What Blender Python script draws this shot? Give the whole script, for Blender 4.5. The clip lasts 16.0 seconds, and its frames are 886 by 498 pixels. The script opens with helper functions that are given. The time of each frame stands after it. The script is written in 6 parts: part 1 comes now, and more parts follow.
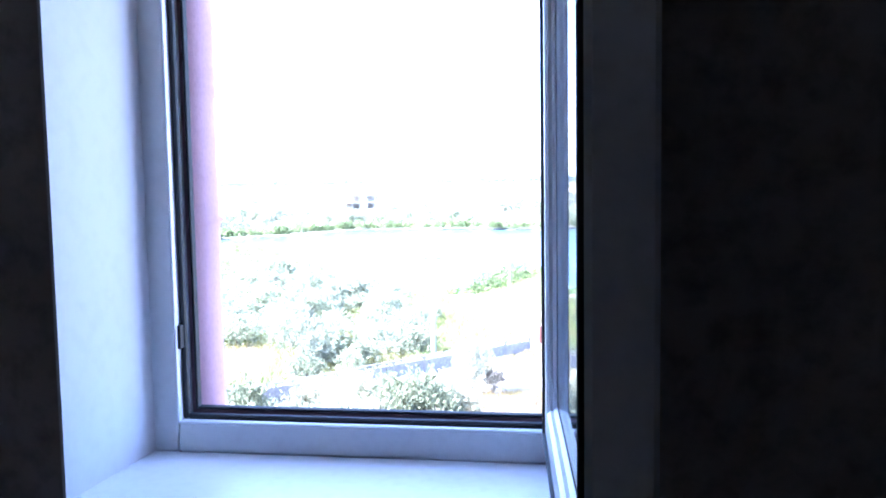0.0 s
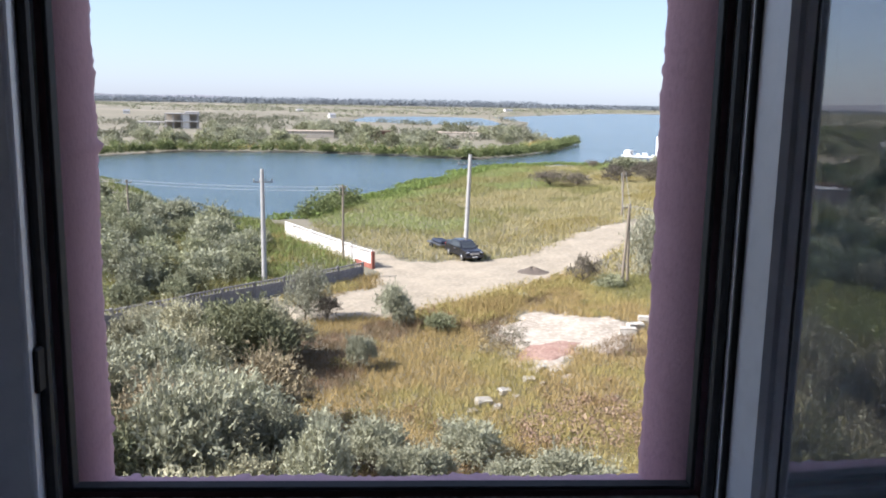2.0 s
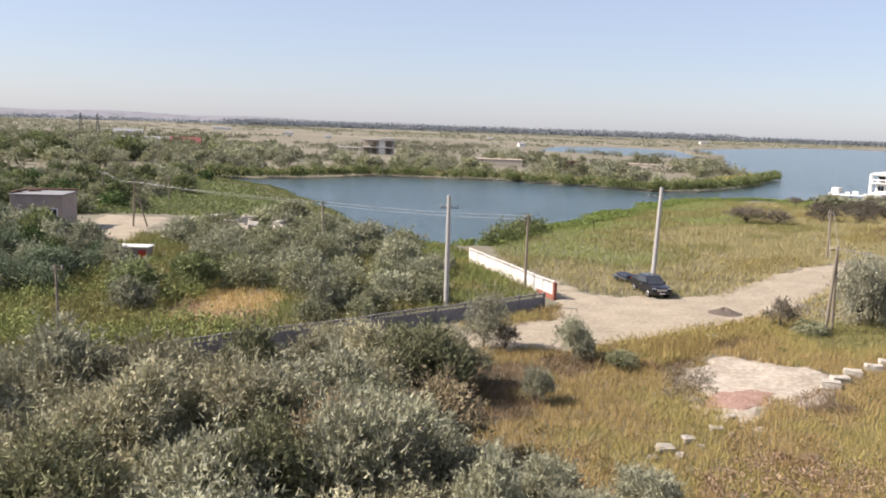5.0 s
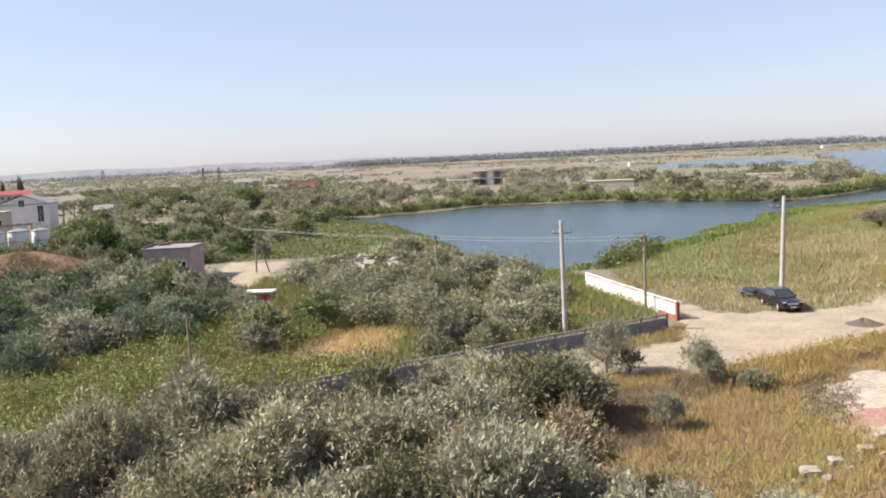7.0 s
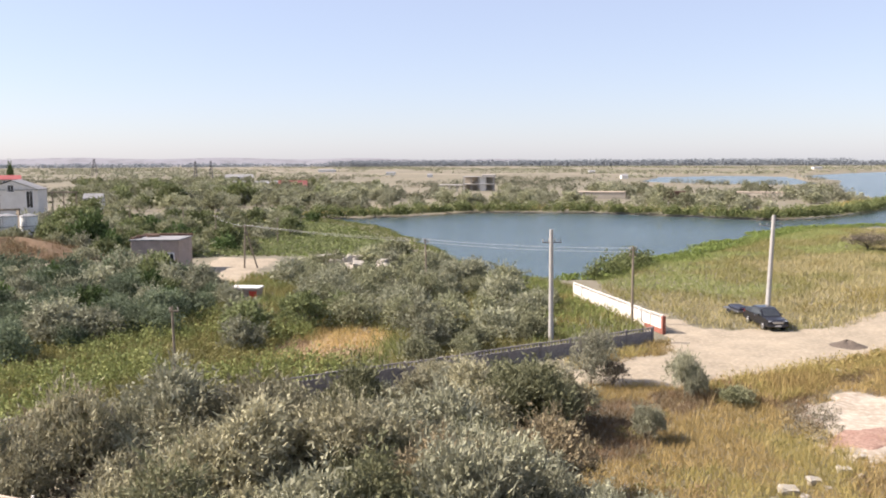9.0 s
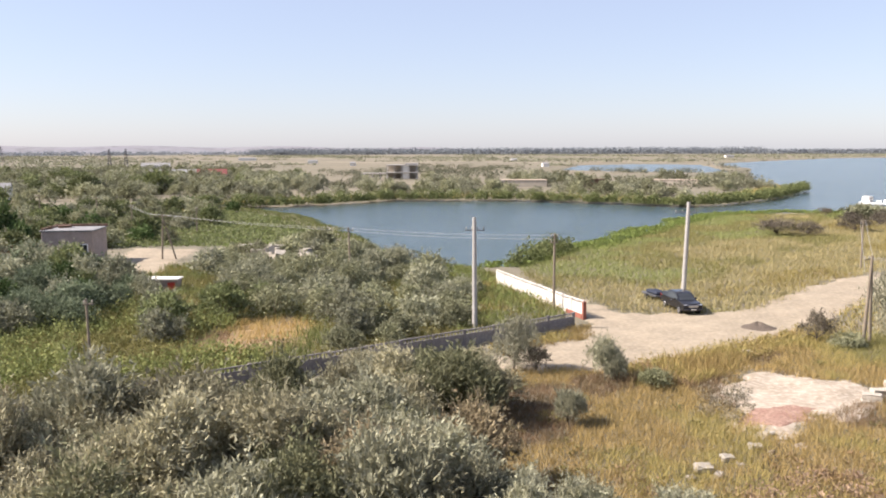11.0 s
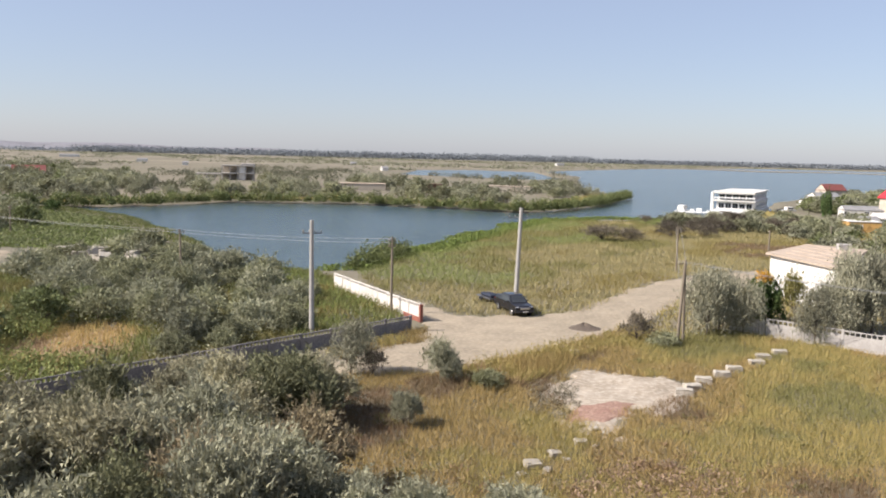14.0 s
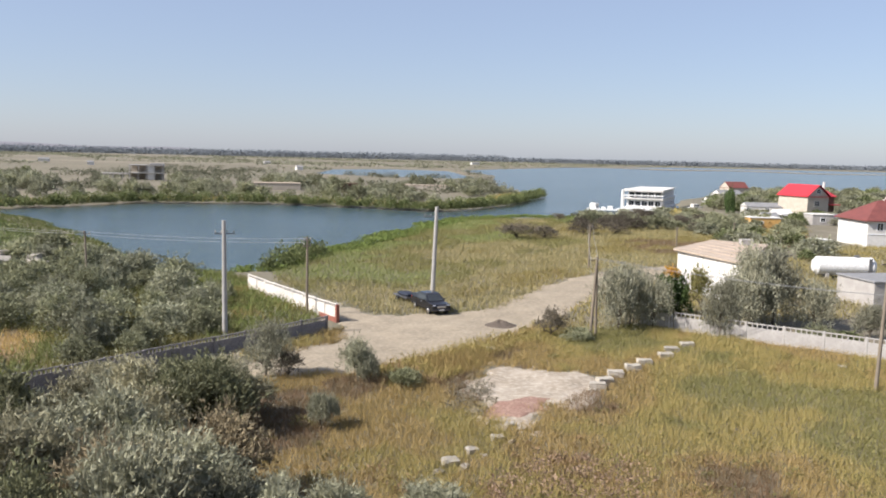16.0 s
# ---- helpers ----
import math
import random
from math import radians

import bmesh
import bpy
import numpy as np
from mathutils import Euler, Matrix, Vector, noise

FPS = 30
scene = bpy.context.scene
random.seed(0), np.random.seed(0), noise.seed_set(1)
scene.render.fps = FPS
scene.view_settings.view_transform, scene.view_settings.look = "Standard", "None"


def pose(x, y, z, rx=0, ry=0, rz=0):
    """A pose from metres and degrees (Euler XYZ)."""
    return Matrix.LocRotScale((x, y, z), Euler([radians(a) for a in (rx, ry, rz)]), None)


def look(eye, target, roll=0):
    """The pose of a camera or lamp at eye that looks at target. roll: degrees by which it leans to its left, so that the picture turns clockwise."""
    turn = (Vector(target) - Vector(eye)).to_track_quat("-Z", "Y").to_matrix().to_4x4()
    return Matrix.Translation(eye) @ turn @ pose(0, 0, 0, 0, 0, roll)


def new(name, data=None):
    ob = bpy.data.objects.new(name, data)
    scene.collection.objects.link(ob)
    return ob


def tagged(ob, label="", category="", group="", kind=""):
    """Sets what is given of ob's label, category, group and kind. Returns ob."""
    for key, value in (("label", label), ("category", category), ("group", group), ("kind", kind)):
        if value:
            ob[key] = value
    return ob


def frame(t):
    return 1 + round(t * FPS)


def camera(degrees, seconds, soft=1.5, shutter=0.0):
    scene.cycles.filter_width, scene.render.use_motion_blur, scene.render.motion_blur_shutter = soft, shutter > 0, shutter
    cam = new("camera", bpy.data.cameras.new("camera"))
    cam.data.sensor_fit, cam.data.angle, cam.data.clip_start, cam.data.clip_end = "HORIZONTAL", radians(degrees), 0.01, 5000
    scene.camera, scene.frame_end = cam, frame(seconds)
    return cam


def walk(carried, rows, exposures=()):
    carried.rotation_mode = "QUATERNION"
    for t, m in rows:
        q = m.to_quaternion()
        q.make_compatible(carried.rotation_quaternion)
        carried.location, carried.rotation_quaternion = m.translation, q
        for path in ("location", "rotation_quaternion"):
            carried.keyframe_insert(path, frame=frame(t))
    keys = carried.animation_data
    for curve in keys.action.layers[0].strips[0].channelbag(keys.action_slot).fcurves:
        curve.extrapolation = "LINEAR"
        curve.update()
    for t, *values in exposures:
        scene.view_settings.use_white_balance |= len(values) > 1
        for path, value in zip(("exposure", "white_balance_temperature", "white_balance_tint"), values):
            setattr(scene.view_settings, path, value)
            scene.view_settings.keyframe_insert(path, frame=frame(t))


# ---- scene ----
cam = camera(54.7, 16.0, soft=1.9)


def view(x, y, z, yaw, pitch, roll):
    """A camera pose: yaw to the left from +y, pitch up, roll, in degrees."""
    return pose(x, y, z, 90 + pitch, 0, yaw) @ pose(0, 0, 0, 0, 0, roll)


walk(cam, [
    (0, view(0.487, -1.655, 14.352, 8.780, -4.700, -0.900)),
    (0.2, view(0.414, -1.607, 14.354, 6.550, -5.450, -0.700)),
    (0.5, view(0.301, -1.516, 14.361, 3.778, -6.695, 0.104)),
    (0.8, view(0.224, -1.402, 14.340, 2.804, -7.686, 1.277)),
    (1, view(0.187, -1.321, 14.330, 1.942, -7.000, 0.173)),
    (1.1, view(0.156, -1.263, 14.333, 0.745, -7.359, -0.088)),
    (1.5, view(0.106, -1.117, 14.334, -2.072, -8.922, 0.771)),
    (2, view(0.088, -0.945, 14.330, -2.699, -9.729, 1.016)),
    (2.5, view(0.084, -0.738, 14.290, -2.097, -9.022, 1.419)),
    (2.6, view(0.084, -0.704, 14.290, -1.875, -9.159, 1.374)),
    (3, view(0.080, -0.629, 14.290, -0.871, -10.307, 0.897)),
    (3.5, view(0.090, -0.537, 14.290, 1.214, -9.825, 0.885)),
    (4, view(0.097, -0.411, 14.281, 4.636, -8.960, 2.080)),
    (6.3, view(0.090, 0.060, 14.240, 13.953, -5.445, -0.931)),
    (6.5, view(0.089, 0.061, 14.239, 14.470, -4.832, -1.495)),
    (7, view(0.085, 0.064, 14.238, 17.404, -6.065, -2.820)),
    (7.5, view(0.081, 0.067, 14.236, 19.628, -7.291, -2.405)),
    (8, view(0.077, 0.071, 14.235, 18.167, -8.312, -1.905)),
    (8.5, view(0.074, 0.074, 14.233, 17.572, -6.637, -1.437)),
    (9, view(0.070, 0.077, 14.232, 16.682, -5.806, -0.216)),
    (11.5, view(0.090, 0.092, 14.224, 10.070, -6.813, -0.262)),
    (12, view(0.106, 0.095, 14.222, 8.350, -6.937, 0.058)),
    (12.5, view(0.121, 0.098, 14.221, 6.022, -6.712, 0.435)),
    (13, view(0.137, 0.101, 14.219, 3.921, -6.318, 0.790)),
    (13.5, view(0.152, 0.105, 14.218, 2.415, -6.121, 0.971)),
    (14, view(0.168, 0.108, 14.216, 0.754, -6.257, 1.359)),
    (14.5, view(0.183, 0.111, 14.215, -0.642, -6.323, 1.428)),
    (15, view(0.199, 0.114, 14.213, -1.277, -6.384, 0.934)),
    (15.5, view(0.214, 0.117, 14.212, -3.555, -6.612, 1.442)),
    (16, view(0.230, 0.120, 14.210, -4.842, -6.191, 1.309)),
], exposures=[(0, 4.55, 4600, 18), (0.5, 3.7, 4200, 12), (0.8, 3.5, 4300, 12), (1.1, 2.98, 4600, 13), (1.5, 2.05, 5150, 13), (2.0, 1.58, 5800, 14),
              (2.5, 1.34, 6200, 14), (4.0, 1.2, 6500, 16), (6.5, 1.32, 6500, 17), (8.0, 1.42, 6600, 18), (9.0, 1.45, 6600, 18), (12.5, 1.32, 6600, 17), (13.5, 1.1, 6500, 16), (16, 0.99, 6200, 14)])

# ---- world and sun ----
SUN_AZ, SUN_EL = 254.0, 40.0          # compass-like: degrees from +y towards +x
world = bpy.data.worlds.new("world")
scene.world = world
world.use_nodes = True
wn = world.node_tree
sky = wn.nodes.new("ShaderNodeTexSky")
sky.sky_type, sky.sun_disc = "NISHITA", False
sky.sun_elevation, sky.sun_rotation = radians(SUN_EL), radians(SUN_AZ)
sky.air_density, sky.dust_density, sky.ozone_density = 1.0, 0.6, 4.0
haze = wn.nodes.new("ShaderNodeMix")      # thin pale haze over the whole sky
haze.data_type = "RGBA"
haze.inputs[0].default_value, haze.inputs[7].default_value = 0.5, (3.7, 3.98, 4.75, 1)
wn.links.new(sky.outputs[0], haze.inputs[6])
wn.links.new(haze.outputs[2], wn.nodes["Background"].inputs[0])
wn.nodes["Background"].inputs[1].default_value = 0.07
sun = new("sun", bpy.data.lights.new("sun", "SUN"))
sun.data.energy, sun.data.angle, sun.data.color = 4.3, radians(0.6), (1.0, 0.93, 0.82)
_s = Vector((math.sin(radians(SUN_AZ)) * math.cos(radians(SUN_EL)), math.cos(radians(SUN_AZ)) * math.cos(radians(SUN_EL)), math.sin(radians(SUN_EL))))
sun.matrix_world = look(_s * 100, (0, 0, 0))


# ---- materials ----
def material(name, base, second=None, rough=0.8, scale=3.0, fine=40.0, bump=0.2, bump_scale=30.0, metal=0.0, third=None,
             island=0.0, rand=0.0, spec=0.3, coords="Object", dist=0.02, translucent=0.0):
    """Two or three colours mixed by coarse and fine noise, with fine relief; island and rand vary the brightness piece by piece."""
    m = bpy.data.materials.new(name)
    m.use_nodes = True
    nt = m.node_tree
    n, lk = nt.nodes, nt.links
    b = n["Principled BSDF"]
    b.inputs["Roughness"].default_value, b.inputs["Metallic"].default_value = rough, metal
    b.inputs["Specular IOR Level"].default_value = spec
    second = second or [c * 0.8 for c in base]
    tc = n.new("ShaderNodeTexCoord")
    n1, n2 = n.new("ShaderNodeTexNoise"), n.new("ShaderNodeTexNoise")
    n1.inputs["Scale"].default_value, n1.inputs["Detail"].default_value = scale, 5
    n2.inputs["Scale"].default_value, n2.inputs["Detail"].default_value = fine, 4
    lk.new(tc.outputs[coords], n1.inputs["Vector"]), lk.new(tc.outputs[coords], n2.inputs["Vector"])
    r1 = n.new("ShaderNodeMapRange")
    r1.inputs[1].default_value, r1.inputs[2].default_value = 0.35, 0.65
    lk.new(n1.outputs["Fac"], r1.inputs[0])
    m1 = n.new("ShaderNodeMix")
    m1.data_type = "RGBA"
    m1.inputs[6].default_value, m1.inputs[7].default_value = (*base, 1), (*second, 1)
    lk.new(r1.outputs[0], m1.inputs[0])
    col = m1.outputs[2]
    r2 = n.new("ShaderNodeMapRange")
    r2.inputs[1].default_value, r2.inputs[2].default_value = 0.45, 0.75
    lk.new(n2.outputs["Fac"], r2.inputs[0])
    m2 = n.new("ShaderNodeMix")
    m2.data_type = "RGBA"
    m2.inputs[7].default_value = (*(third or [c * 0.65 for c in base]), 1)
    lk.new(r2.outputs[0], m2.inputs[0]), lk.new(col, m2.inputs[6])
    col = m2.outputs[2]
    for amount, node, sock in ((island, "ShaderNodeNewGeometry", "Random Per Island"), (rand, "ShaderNodeObjectInfo", "Random")):
        if amount:
            src, mr, hs = n.new(node), n.new("ShaderNodeMapRange"), n.new("ShaderNodeHueSaturation")
            mr.inputs[3].default_value, mr.inputs[4].default_value = 1 - amount, 1 + amount
            lk.new(src.outputs[sock], mr.inputs[0]), lk.new(mr.outputs[0], hs.inputs["Value"]), lk.new(col, hs.inputs["Color"])
            col = hs.outputs[0]
    lk.new(col, b.inputs["Base Color"])
    if bump:
        n3, bp = n.new("ShaderNodeTexNoise"), n.new("ShaderNodeBump")
        n3.inputs["Scale"].default_value, n3.inputs["Detail"].default_value = bump_scale, 6
        lk.new(tc.outputs[coords], n3.inputs["Vector"])
        bp.inputs["Strength"].default_value, bp.inputs["Distance"].default_value = bump, dist
        lk.new(n3.outputs["Fac"], bp.inputs["Height"]), lk.new(bp.outputs[0], b.inputs["Normal"])
    if translucent:
        tr, mx = n.new("ShaderNodeBsdfTranslucent"), n.new("ShaderNodeMixShader")
        mx.inputs[0].default_value = translucent
        lk.new(col, tr.inputs["Color"]), lk.new(b.outputs[0], mx.inputs[1]), lk.new(tr.outputs[0], mx.inputs[2])
        lk.new(mx.outputs[0], n["Material Output"].inputs[0])
    return m


def leafy(name, a, b, c, island=0.38, rand=0.28):
    return material(name, a, b, third=c, rough=0.75, scale=0.9, fine=5, bump=0, island=island, rand=rand, translucent=0.22, spec=0.2)


M_GROUND = material("dry_ground", (0.18, 0.155, 0.11), (0.13, 0.125, 0.085), third=(0.225, 0.195, 0.145), rough=0.95, scale=0.02, fine=0.25, bump=0.6, bump_scale=2.0, dist=0.25)
M_SAND = material("pale_sand", (0.30, 0.252, 0.183), (0.235, 0.197, 0.142), third=(0.36, 0.308, 0.228), rough=0.95, scale=0.35, fine=3.0, bump=0.6, bump_scale=2.5, dist=0.1)
M_WHITESAND = material("white_sand", (0.36, 0.31, 0.245), (0.27, 0.225, 0.168), third=(0.46, 0.41, 0.335), rough=0.95, scale=0.5, fine=3.0, bump=0.6, bump_scale=2.5, dist=0.1)
M_REDSOIL = material("reddish_soil", (0.255, 0.15, 0.115), (0.33, 0.225, 0.17), rough=0.95, scale=1.2, fine=6, bump=0.4, bump_scale=6, dist=0.05)
M_DARKSOIL = material("dark_soil", (0.105, 0.085, 0.068), (0.14, 0.11, 0.085), rough=0.95, scale=0.8, fine=6, bump=0.4, bump_scale=6, dist=0.05)
M_SILVER = leafy("silver_leaf", (0.30, 0.297, 0.202), (0.395, 0.395, 0.285), (0.18, 0.172, 0.098), island=0.28)
M_PALESAGE = leafy("pale_sage_leaf", (0.26, 0.262, 0.175), (0.345, 0.343, 0.24), (0.148, 0.155, 0.09), island=0.24)
M_OLEASTER = leafy("oleaster_leaf", (0.315, 0.295, 0.19), (0.41, 0.385, 0.26), (0.18, 0.168, 0.095), island=0.3)
M_GREYLEAF = leafy("grey_willow_leaf", (0.26, 0.255, 0.178), (0.34, 0.33, 0.24), (0.155, 0.15, 0.10), island=0.3)
M_HEDGE = leafy("blue_green_leaf", (0.12, 0.15, 0.088), (0.18, 0.21, 0.135), (0.062, 0.082, 0.042), island=0.28)
M_SAGE = leafy("sage_leaf", (0.228, 0.232, 0.138), (0.305, 0.305, 0.19), (0.125, 0.134, 0.07), island=0.27)
M_DEEPSAGE = leafy("deep_sage_leaf", (0.175, 0.18, 0.095), (0.245, 0.245, 0.145), (0.095, 0.10, 0.05), island=0.32)
M_GREEN = leafy("green_leaf", (0.15, 0.175, 0.075), (0.21, 0.225, 0.105), (0.08, 0.10, 0.038))
M_DARKGREEN = leafy("dark_green_leaf", (0.075, 0.12, 0.04), (0.11, 0.15, 0.055), (0.04, 0.065, 0.02))
M_OLIVE = leafy("olive_leaf", (0.222, 0.208, 0.078), (0.28, 0.245, 0.095), (0.145, 0.155, 0.05), island=0.26)
M_PURPLE = leafy("bare_twig_leaf", (0.13, 0.11, 0.085), (0.16, 0.14, 0.10), (0.08, 0.065, 0.05))
M_BARK = material("grey_bark", (0.11, 0.09, 0.07), (0.16, 0.13, 0.10), rough=0.95, scale=3, fine=25, bump=0.6, bump_scale=18)
M_STRAW = leafy("straw_grass", (0.42, 0.305, 0.13), (0.355, 0.265, 0.108), (0.265, 0.207, 0.08), island=0.28)
M_HAY = leafy("hay_grass", (0.275, 0.24, 0.115), (0.325, 0.268, 0.13), (0.20, 0.192, 0.083), island=0.3)
M_MEADOW = leafy("meadow_grass", (0.29, 0.242, 0.09), (0.35, 0.272, 0.105), (0.21, 0.197, 0.066), island=0.24)
M_WEED = leafy("weed_leaf", (0.182, 0.21, 0.072), (0.25, 0.255, 0.095), (0.105, 0.135, 0.042), island=0.3)
M_BROWNSAGE = leafy("browning_leaf", (0.28, 0.225, 0.14), (0.35, 0.29, 0.18), (0.16, 0.14, 0.08))
M_REED = leafy("green_reed", (0.15, 0.20, 0.05), (0.20, 0.235, 0.07), (0.095, 0.14, 0.03), island=0.2)
M_RUST = leafy("rusty_weed", (0.26, 0.17, 0.10), (0.20, 0.15, 0.08), (0.16, 0.11, 0.06), island=0.3)
M_CONCRETE = material("weathered_concrete", (0.42, 0.40, 0.37), (0.34, 0.32, 0.30), rough=0.9, scale=1.2, fine=14, bump=0.35, bump_scale=25)
M_POLE = material("pole_concrete", (0.40, 0.385, 0.36), (0.33, 0.315, 0.295), rough=0.85, scale=0.8, fine=12, bump=0.25)
M_GREYWALL = material("grey_wall_concrete", (0.21, 0.195, 0.19), (0.165, 0.155, 0.155), third=(0.27, 0.25, 0.235), rough=0.92, scale=0.7, fine=7, bump=0.3, rand=0.12)
M_WHITEWALL = material("whitewash", (0.64, 0.615, 0.57), (0.56, 0.53, 0.48), third=(0.46, 0.40, 0.34), rough=0.9, scale=0.7, fine=5, bump=0.25, rand=0.08)
M_BRICKRED = material("red_oxide_paint", (0.27, 0.10, 0.07), (0.21, 0.085, 0.065), rough=0.85, scale=1.5, fine=12)
M_WOOD = material("grey_timber", (0.24, 0.20, 0.15), (0.18, 0.15, 0.115), rough=0.9, scale=2, fine=22, bump=0.4)
M_WIRE = material("wire_metal", (0.34, 0.34, 0.33), rough=0.6, bump=0)
M_STONE = material("pale_block", (0.41, 0.375, 0.315), (0.32, 0.29, 0.24), rough=0.9, scale=2.5, fine=14, bump=0.5, rand=0.12)
M_MAUVE = material("mauve_render", (0.53, 0.335, 0.37), (0.49, 0.31, 0.345), third=(0.45, 0.285, 0.315), rough=0.9, scale=3, fine=90, bump=0.25, bump_scale=160, dist=0.004)
M_FOAM = material("rough_plaster_edge", (0.12, 0.075, 0.085), (0.20, 0.14, 0.14), rough=0.95, scale=20, fine=90, bump=0.6, bump_scale=80)
M_PLASTER = material("white_plaster", (0.80, 0.80, 0.80), (0.77, 0.77, 0.77), third=(0.74, 0.74, 0.74), rough=0.75, scale=1.5, fine=30, bump=0.06, bump_scale=60, dist=0.004)
M_PVC = material("white_pvc", (0.82, 0.83, 0.84), (0.80, 0.81, 0.82), third=(0.76, 0.77, 0.78), rough=0.35, scale=2, fine=50, bump=0.02, spec=0.5)
M_GASKET = material("black_rubber", (0.02, 0.02, 0.022), (0.03, 0.03, 0.03), rough=0.7, bump=0.05)
M_STEEL = material("dull_steel", (0.30, 0.30, 0.31), (0.22, 0.22, 0.23), rough=0.45, metal=0.9, bump=0.05)
M_ROOMWALL = material("beige_wallpaper", (0.52, 0.47, 0.42), (0.46, 0.415, 0.37), rough=0.85, scale=2.5, fine=30, bump=0.1)
M_FLOORWOOD = material("dark_laminate", (0.16, 0.10, 0.06), (0.12, 0.075, 0.05), rough=0.5, scale=2, fine=20, bump=0.05)
M_CEIL = material("ceiling_paint", (0.6, 0.59, 0.57), rough=0.9, bump=0.05)


def glass_material():
    m = bpy.data.materials.new("window_glass")
    m.use_nodes = True
    n, lk = m.node_tree.nodes, m.node_tree.links
    n.remove(n["Principled BSDF"])
    tr, gl, mx, fr = (n.new("ShaderNode" + k) for k in ("BsdfTransparent", "BsdfGlossy", "MixShader", "Fresnel"))
    tr.inputs[0].default_value = (0.93, 0.95, 0.95, 1)
    gl.inputs["Roughness"].default_value = 0.0
    fr.inputs[0].default_value = 4.3
    lk.new(fr.outputs[0], mx.inputs[0]), lk.new(tr.outputs[0], mx.inputs[1]), lk.new(gl.outputs[0], mx.inputs[2])
    df, dust_sheen = n.new("ShaderNodeBsdfDiffuse"), n.new("ShaderNodeMixShader")    # film of dust; its pale blue stands in for brighter sky reflection
    df.inputs[0].default_value, dust_sheen.inputs[0].default_value = (0.64, 0.72, 0.82, 1), 0.16
    lk.new(mx.outputs[0], dust_sheen.inputs[1]), lk.new(df.outputs[0], dust_sheen.inputs[2])
    lk.new(dust_sheen.outputs[0], n["Material Output"].inputs[0])
    return m


def water_material():
    m = bpy.data.materials.new("lake_water")
    m.use_nodes = True
    n, lk = m.node_tree.nodes, m.node_tree.links
    b = n["Principled BSDF"]
    b.inputs["Base Color"].default_value = (0.035, 0.065, 0.075, 1)
    b.inputs["Roughness"].default_value, b.inputs["IOR"].default_value = 0.16, 1.33
    b.inputs["Specular IOR Level"].default_value = 0.36
    tc, a, c, add, bp = (n.new("ShaderNode" + k) for k in ("TexCoord", "TexNoise", "TexNoise", "Math", "Bump"))
    a.inputs["Scale"].default_value, a.inputs["Detail"].default_value = 0.9, 5
    c.inputs["Scale"].default_value, c.inputs["Detail"].default_value = 0.03, 3
    lk.new(tc.outputs["Object"], a.inputs[0]), lk.new(tc.outputs["Object"], c.inputs[0])
    add.operation = "MULTIPLY"
    lk.new(a.outputs["Fac"], add.inputs[0]), lk.new(c.outputs["Fac"], add.inputs[1])
    bp.inputs["Strength"].default_value, bp.inputs["Distance"].default_value = 1.0, 0.55
    lk.new(add.outputs[0], bp.inputs["Height"]), lk.new(bp.outputs[0], b.inputs["Normal"])
    return m


M_GLASS, M_WATER = glass_material(), water_material()


# ---- building kit ----
def add_box(bm, c, s, rz=0.0, bevel=0.0, m=None):
    """A box of size s about c, turned by rz degrees; bevelled edges."""
    mat = (m or Matrix()) @ Matrix.Translation(c) @ Matrix.Rotation(radians(rz), 4, "Z") @ Matrix.Diagonal((*s, 1))
    vs = bmesh.ops.create_cube(bm, size=1, matrix=mat)["verts"]
    if bevel:
        es = list({e for v in vs for e in v.link_edges})
        bmesh.ops.bevel(bm, geom=es, offset=bevel, segments=1, affect="EDGES", clamp_overlap=True)


def add_tube(bm, a, b, r0, r1, n=8):
    """A tapered round bar from a to b."""
    a, b = Vector(a), Vector(b)
    d = b - a
    m = Matrix.Translation((a + b) / 2) @ d.to_track_quat("Z", "Y").to_matrix().to_4x4()
    bmesh.ops.create_cone(bm, cap_ends=True, segments=n, radius1=r0, radius2=r1, depth=d.length, matrix=m)


def add_prism(bm, poly, z0, z1):
    """A vertical prism over a polygon of (x, y)."""
    lo, hi = [bm.verts.new((x, y, z0)) for x, y in poly], [bm.verts.new((x, y, z1)) for x, y in poly]
    k = len(poly)
    bm.faces.new(lo[::-1]), bm.faces.new(hi)
    for i in range(k):
        bm.faces.new((lo[i], lo[(i + 1) % k], hi[(i + 1) % k], hi[i]))


def part(name, bm, mat, parent=None, label=""):
    """Links a bmesh as one mesh object, under a thing or a part."""
    me = bpy.data.meshes.new(name)
    bmesh.ops.recalc_face_normals(bm, faces=bm.faces[:])
    bm.to_mesh(me)
    bm.free()
    me.materials.append(mat)
    ob = new(name, me)
    if parent:
        ob.parent = parent
    return tagged(ob, label) if label else ob


def box_part(name, c, s, mat, parent=None, bevel=0.0, label="", rz=0.0):
    bm = bmesh.new()
    add_box(bm, c, s, rz, bevel)
    return part(name, bm, mat, parent, label)


def tube_part(name, a, b, r0, r1, mat, parent=None, n=8, label=""):
    bm = bmesh.new()
    add_tube(bm, a, b, r0, r1, n)
    return part(name, bm, mat, parent, label)


def thing(name, m, label, category, group=""):
    ob = new(name)
    ob.empty_display_size = 0.2
    ob.matrix_basis = m
    return tagged(ob, label, category, group)


